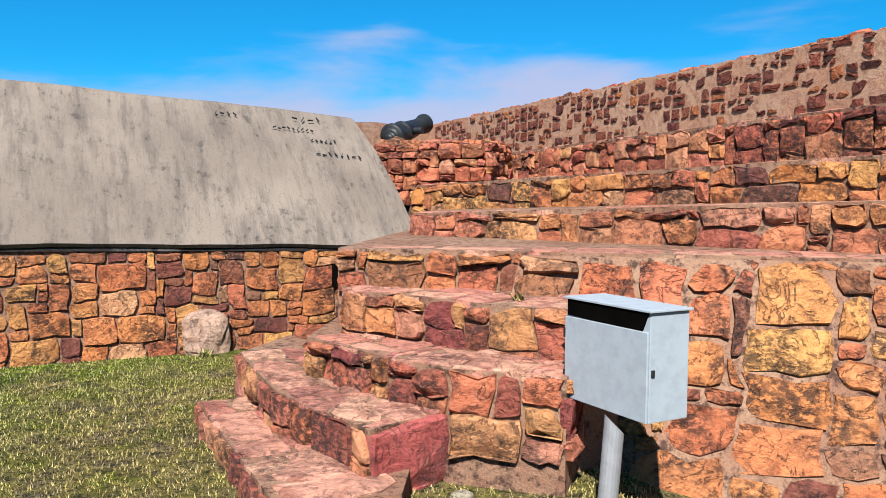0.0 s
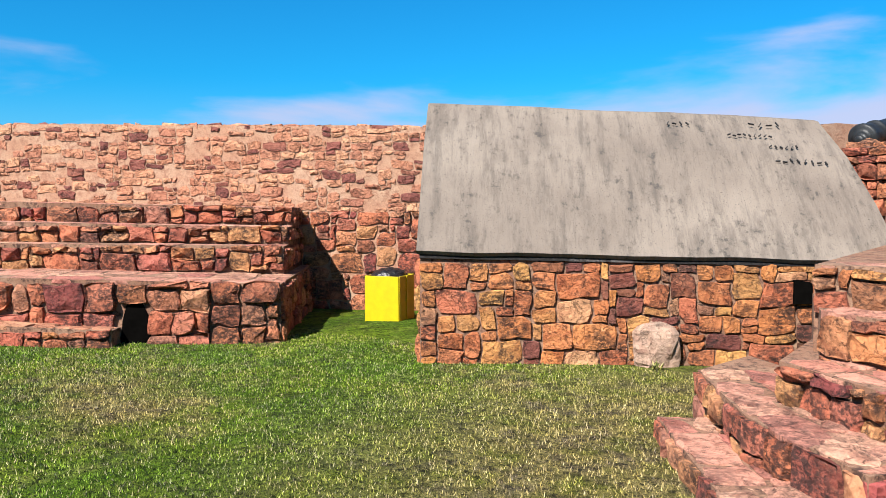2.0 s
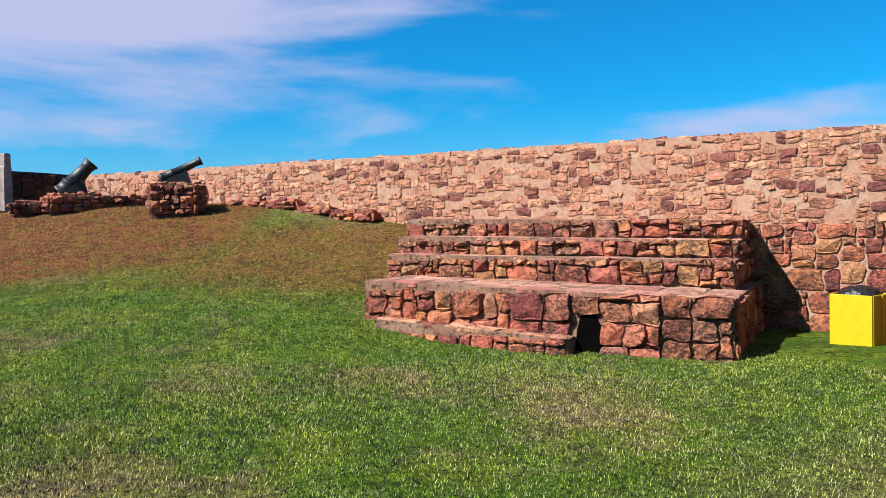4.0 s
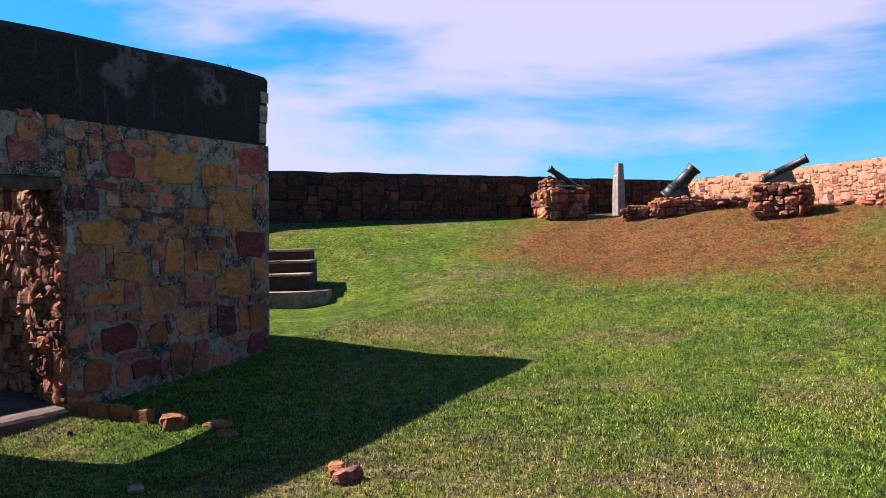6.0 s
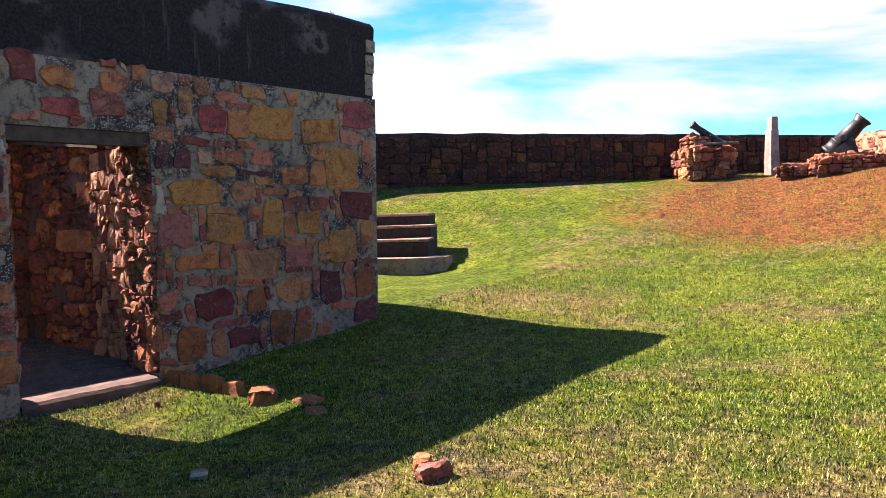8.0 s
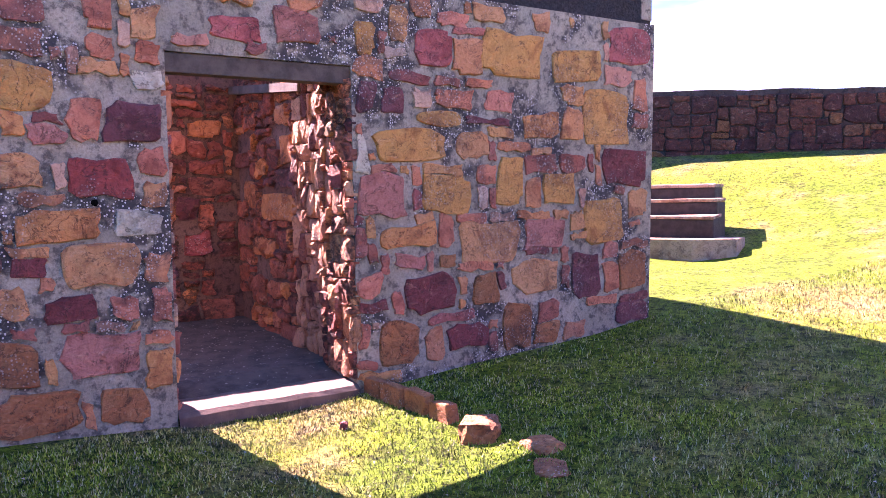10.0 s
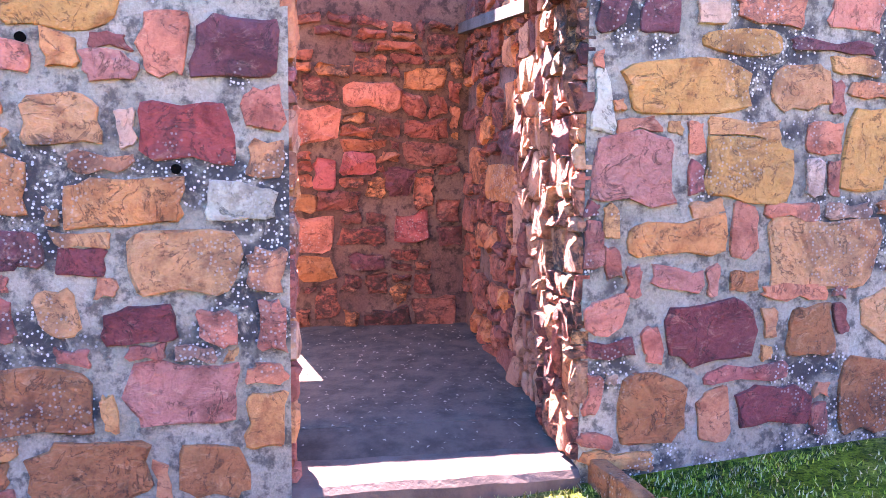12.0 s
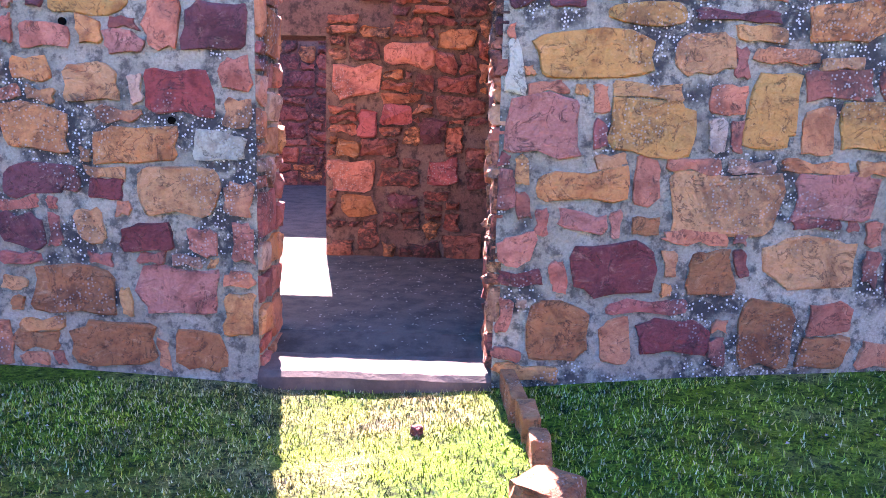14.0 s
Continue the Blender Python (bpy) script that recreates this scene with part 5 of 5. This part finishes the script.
bm = bmesh.new()
rng = random.Random(9)
for u0, f0, count, size in ((3.42, 0.90, 4, 0.06), (3.16, 0.80, 9, 0.035), (3.55, 0.71, 6, 0.035), (3.58, 0.60, 8, 0.045), (2.55, 0.88, 4, 0.045)):
    for i in range(count):
        p = on_roof(u0 + i * size * 1.5, f0 + rng.uniform(-0.008, 0.008))
        a = rng.uniform(-1.4, 1.4)
        du, dz = Vector((*DV, 0)), Vector((NV[0] * 0.62, NV[1] * 0.62, 0.78))
        d, e = du * math.cos(a) + dz * math.sin(a), dz * math.cos(a) - du * math.sin(a)
        nn = du.cross(dz)
        prism(bm, [p + d * s * size * 0.5 + e * q * 0.0045 - nn * 0.01 for s, q in ((-1, -1), (1, -1), (1, 1), (-1, 1))], [p + d * s * size * 0.5 + e * q * 0.0045 + nn * 0.008 for s, q in ((-1, -1), (1, -1), (1, 1), (-1, 1))])
part("marker_scrawl", bm, M_INK, vault, "faded black marker scrawl")

# peg holes in the mortar beside the doorway
for u, z in ((-0.42, 1.29), (-0.95, 1.76)):
    bm = lathe(bmesh.new(), [(-0.02, 0.016), (0.012, 0.02)], 12)
    bmesh.ops.transform(bm, matrix=Matrix.Translation(bp(u, 0.0, z)) @ pose(0, 0, 0, 0, 0, math.degrees(math.atan2(N[1], N[0]))), verts=bm.verts)
    part("peg_hole", bm, M_VOID, house, "small dark peg hole")

# dry leaves and grit
M_LITTER = plain("dry_leaf_litter", (0.62, 0.52, 0.40), 0.9, 0.0, 0.3, 30.0, 0.2)


def litter(name, count, spread, level, seed, label):
    """Small curled flakes; spread: u0, u1, v0, v1 of the building's plan."""
    rg = random.Random(seed)
    bm = bmesh.new()
    for i in range(count):
        u, v = rg.uniform(*spread[:2]), rg.uniform(*spread[2:])
        x, y, z = bp(u, v, 0.0)
        z = level(x, y, v)
        a, r = rg.uniform(0, 6.28), rg.uniform(0.004, 0.013)
        d, e = Vector((math.cos(a), math.sin(a), rg.uniform(-0.2, 0.4))) * r, Vector((-math.sin(a), math.cos(a), rg.uniform(-0.2, 0.4))) * r * 0.6
        o = Vector((x, y, z + 0.004))
        bm.faces.new([bm.verts.new(p) for p in (o - d, o - e + Vector((0, 0, r * 0.4)), o + d, o + e + Vector((0, 0, r * 0.4)))])
    return tagged(link(name, bm, M_LITTER), label, "leaf litter", kind="stuff")


litter("floor_litter", 380, (0.04, 1.2, -2.4, -0.3), lambda x, y, v: 0.09 + (-THICK - v) * 0.0508 if v < -THICK else 0.088 - (v + THICK) * 0.3, 31, "dry leaves and grit on the earth floor")
litter("lawn_litter", 420, (-2.2, 4.6, 0.1, 3.2), lambda x, y, v: height(x, y) + 0.012, 32, "dry leaf flakes scattered over the shaded lawn")

# ---- grass ----
def grass(count, box, seed, tall):
    rg = np.random.default_rng(seed)
    x, y = rg.uniform(box[0], box[1], count), rg.uniform(box[2], box[3], count)
    out = (x - D0[0]) * N[0] + (y - D0[1]) * N[1] > 0.04
    x, y = x[out], y[out]
    count = len(x)
    z = np.array([height(a, b) for a, b in zip(x, y)])
    a, l = rg.uniform(0, 2 * np.pi, count), tall * rg.uniform(0.45, 1.2, count)
    lean = l * rg.uniform(0.2, 0.9, count)
    wx, wy = -np.sin(a) * 0.0045, np.cos(a) * 0.0045
    b = rg.uniform(0, 2 * np.pi, count)
    verts = np.stack([np.stack([x - wx, y - wy, z - 0.004], 1), np.stack([x + wx, y + wy, z - 0.004], 1), np.stack([x + np.cos(b) * lean, y + np.sin(b) * lean, z + l], 1)], 1).reshape(-1, 3)
    faces = np.arange(count * 3).reshape(-1, 3)
    me = bpy.data.meshes.new("grass")
    me.from_pydata(verts.tolist(), [], faces.tolist())
    me.materials.append(M_GRASS)
    return tagged(new("grass", me), "short uneven lawn grass", "grass", kind="stuff")


grass(230000, (-8.2, 1.2, -4.6, 7.4), 1, 0.024)
grass(26000, (-9.5, -4.6, -5.6, -4.6), 4, 0.024)
grass(80000, (-13.0, -6.0, -4.5, 5.5), 2, 0.03)

grass(150000, (-24.0, -12.5, -8.0, 6.0), 3, 0.032)

# ---- stones of the parapet walls ----
SPAN_L = 22.8
rubble(wall_l, (NW[0], NW[1], 1.72), (DIR_L[0], DIR_L[1], -0.015), (0, 0, 1), SPAN_L, 1.22, 0.068, [(3, 1), (4, 1), (2, 1), (3, 2), (4, 2), (5, 2), (2, 1)], PAL, 501, depth=0.02, joint=0.016, keep=0.76, blunt=True, warp=0.05, parts=300, near=(8, 20))
rubble(wall_l, flat(NW, DIR_L, SPAN_L - 6.5) + (-0.05,), (DIR_L[0], DIR_L[1], 0.0), (0, 0, 1), 6.5, 1.5, 0.1, RUBBLE, RED, 504, depth=0.04, joint=0.025, parts=120, near=(1, 5))
dd = aim(-60)
far_d = flat(NW, dd, 20)
rubble(wall_d, (far_d[0], far_d[1], 1.95), (-dd[0], -dd[1], -0.012), (0, 0, 1), 20, 1.3, 0.12, RUBBLE, (S_SHADED, S_SHADED_J), 502, depth=0.05, joint=0.02, shapes=SQUARE, parts=300)
span_r = Vector((R_B[0] - R_S[0], R_B[1] - R_S[1])).length
rubble(wall_r, (R_B[0], R_B[1], 2.16), (-DIR_R.x, -DIR_R.y, 0.005), (0, 0, 1), span_r, 0.64, 0.075, [(2, 1), (2, 2), (3, 2), (2, 2), (1, 1), (3, 1)], (S_RUST, S_RUST_J), 503, depth=0.02, joint=0.045, keep=0.62, parts=300, near=(0, span_r - 3))

# rough coping stones
rubble(wall_l, (NW[0], NW[1], 3.02), (DIR_L[0], DIR_L[1], -0.0193), (-DIR_L[1], DIR_L[0], 0), SPAN_L, 0.5, 0.12, FINE, PAL, 511, depth=0.05, joint=0.02, parts=60, near=(10, 20))
rubble(wall_r, (R_B[0], R_B[1], 2.81), (-DIR_R.x, -DIR_R.y, 0.0025), (DIR_R.y, -DIR_R.x, 0), span_r, 0.45, 0.10, FINE, RED, 512, depth=0.05, joint=0.02, parts=80, near=(0, span_r - 3))
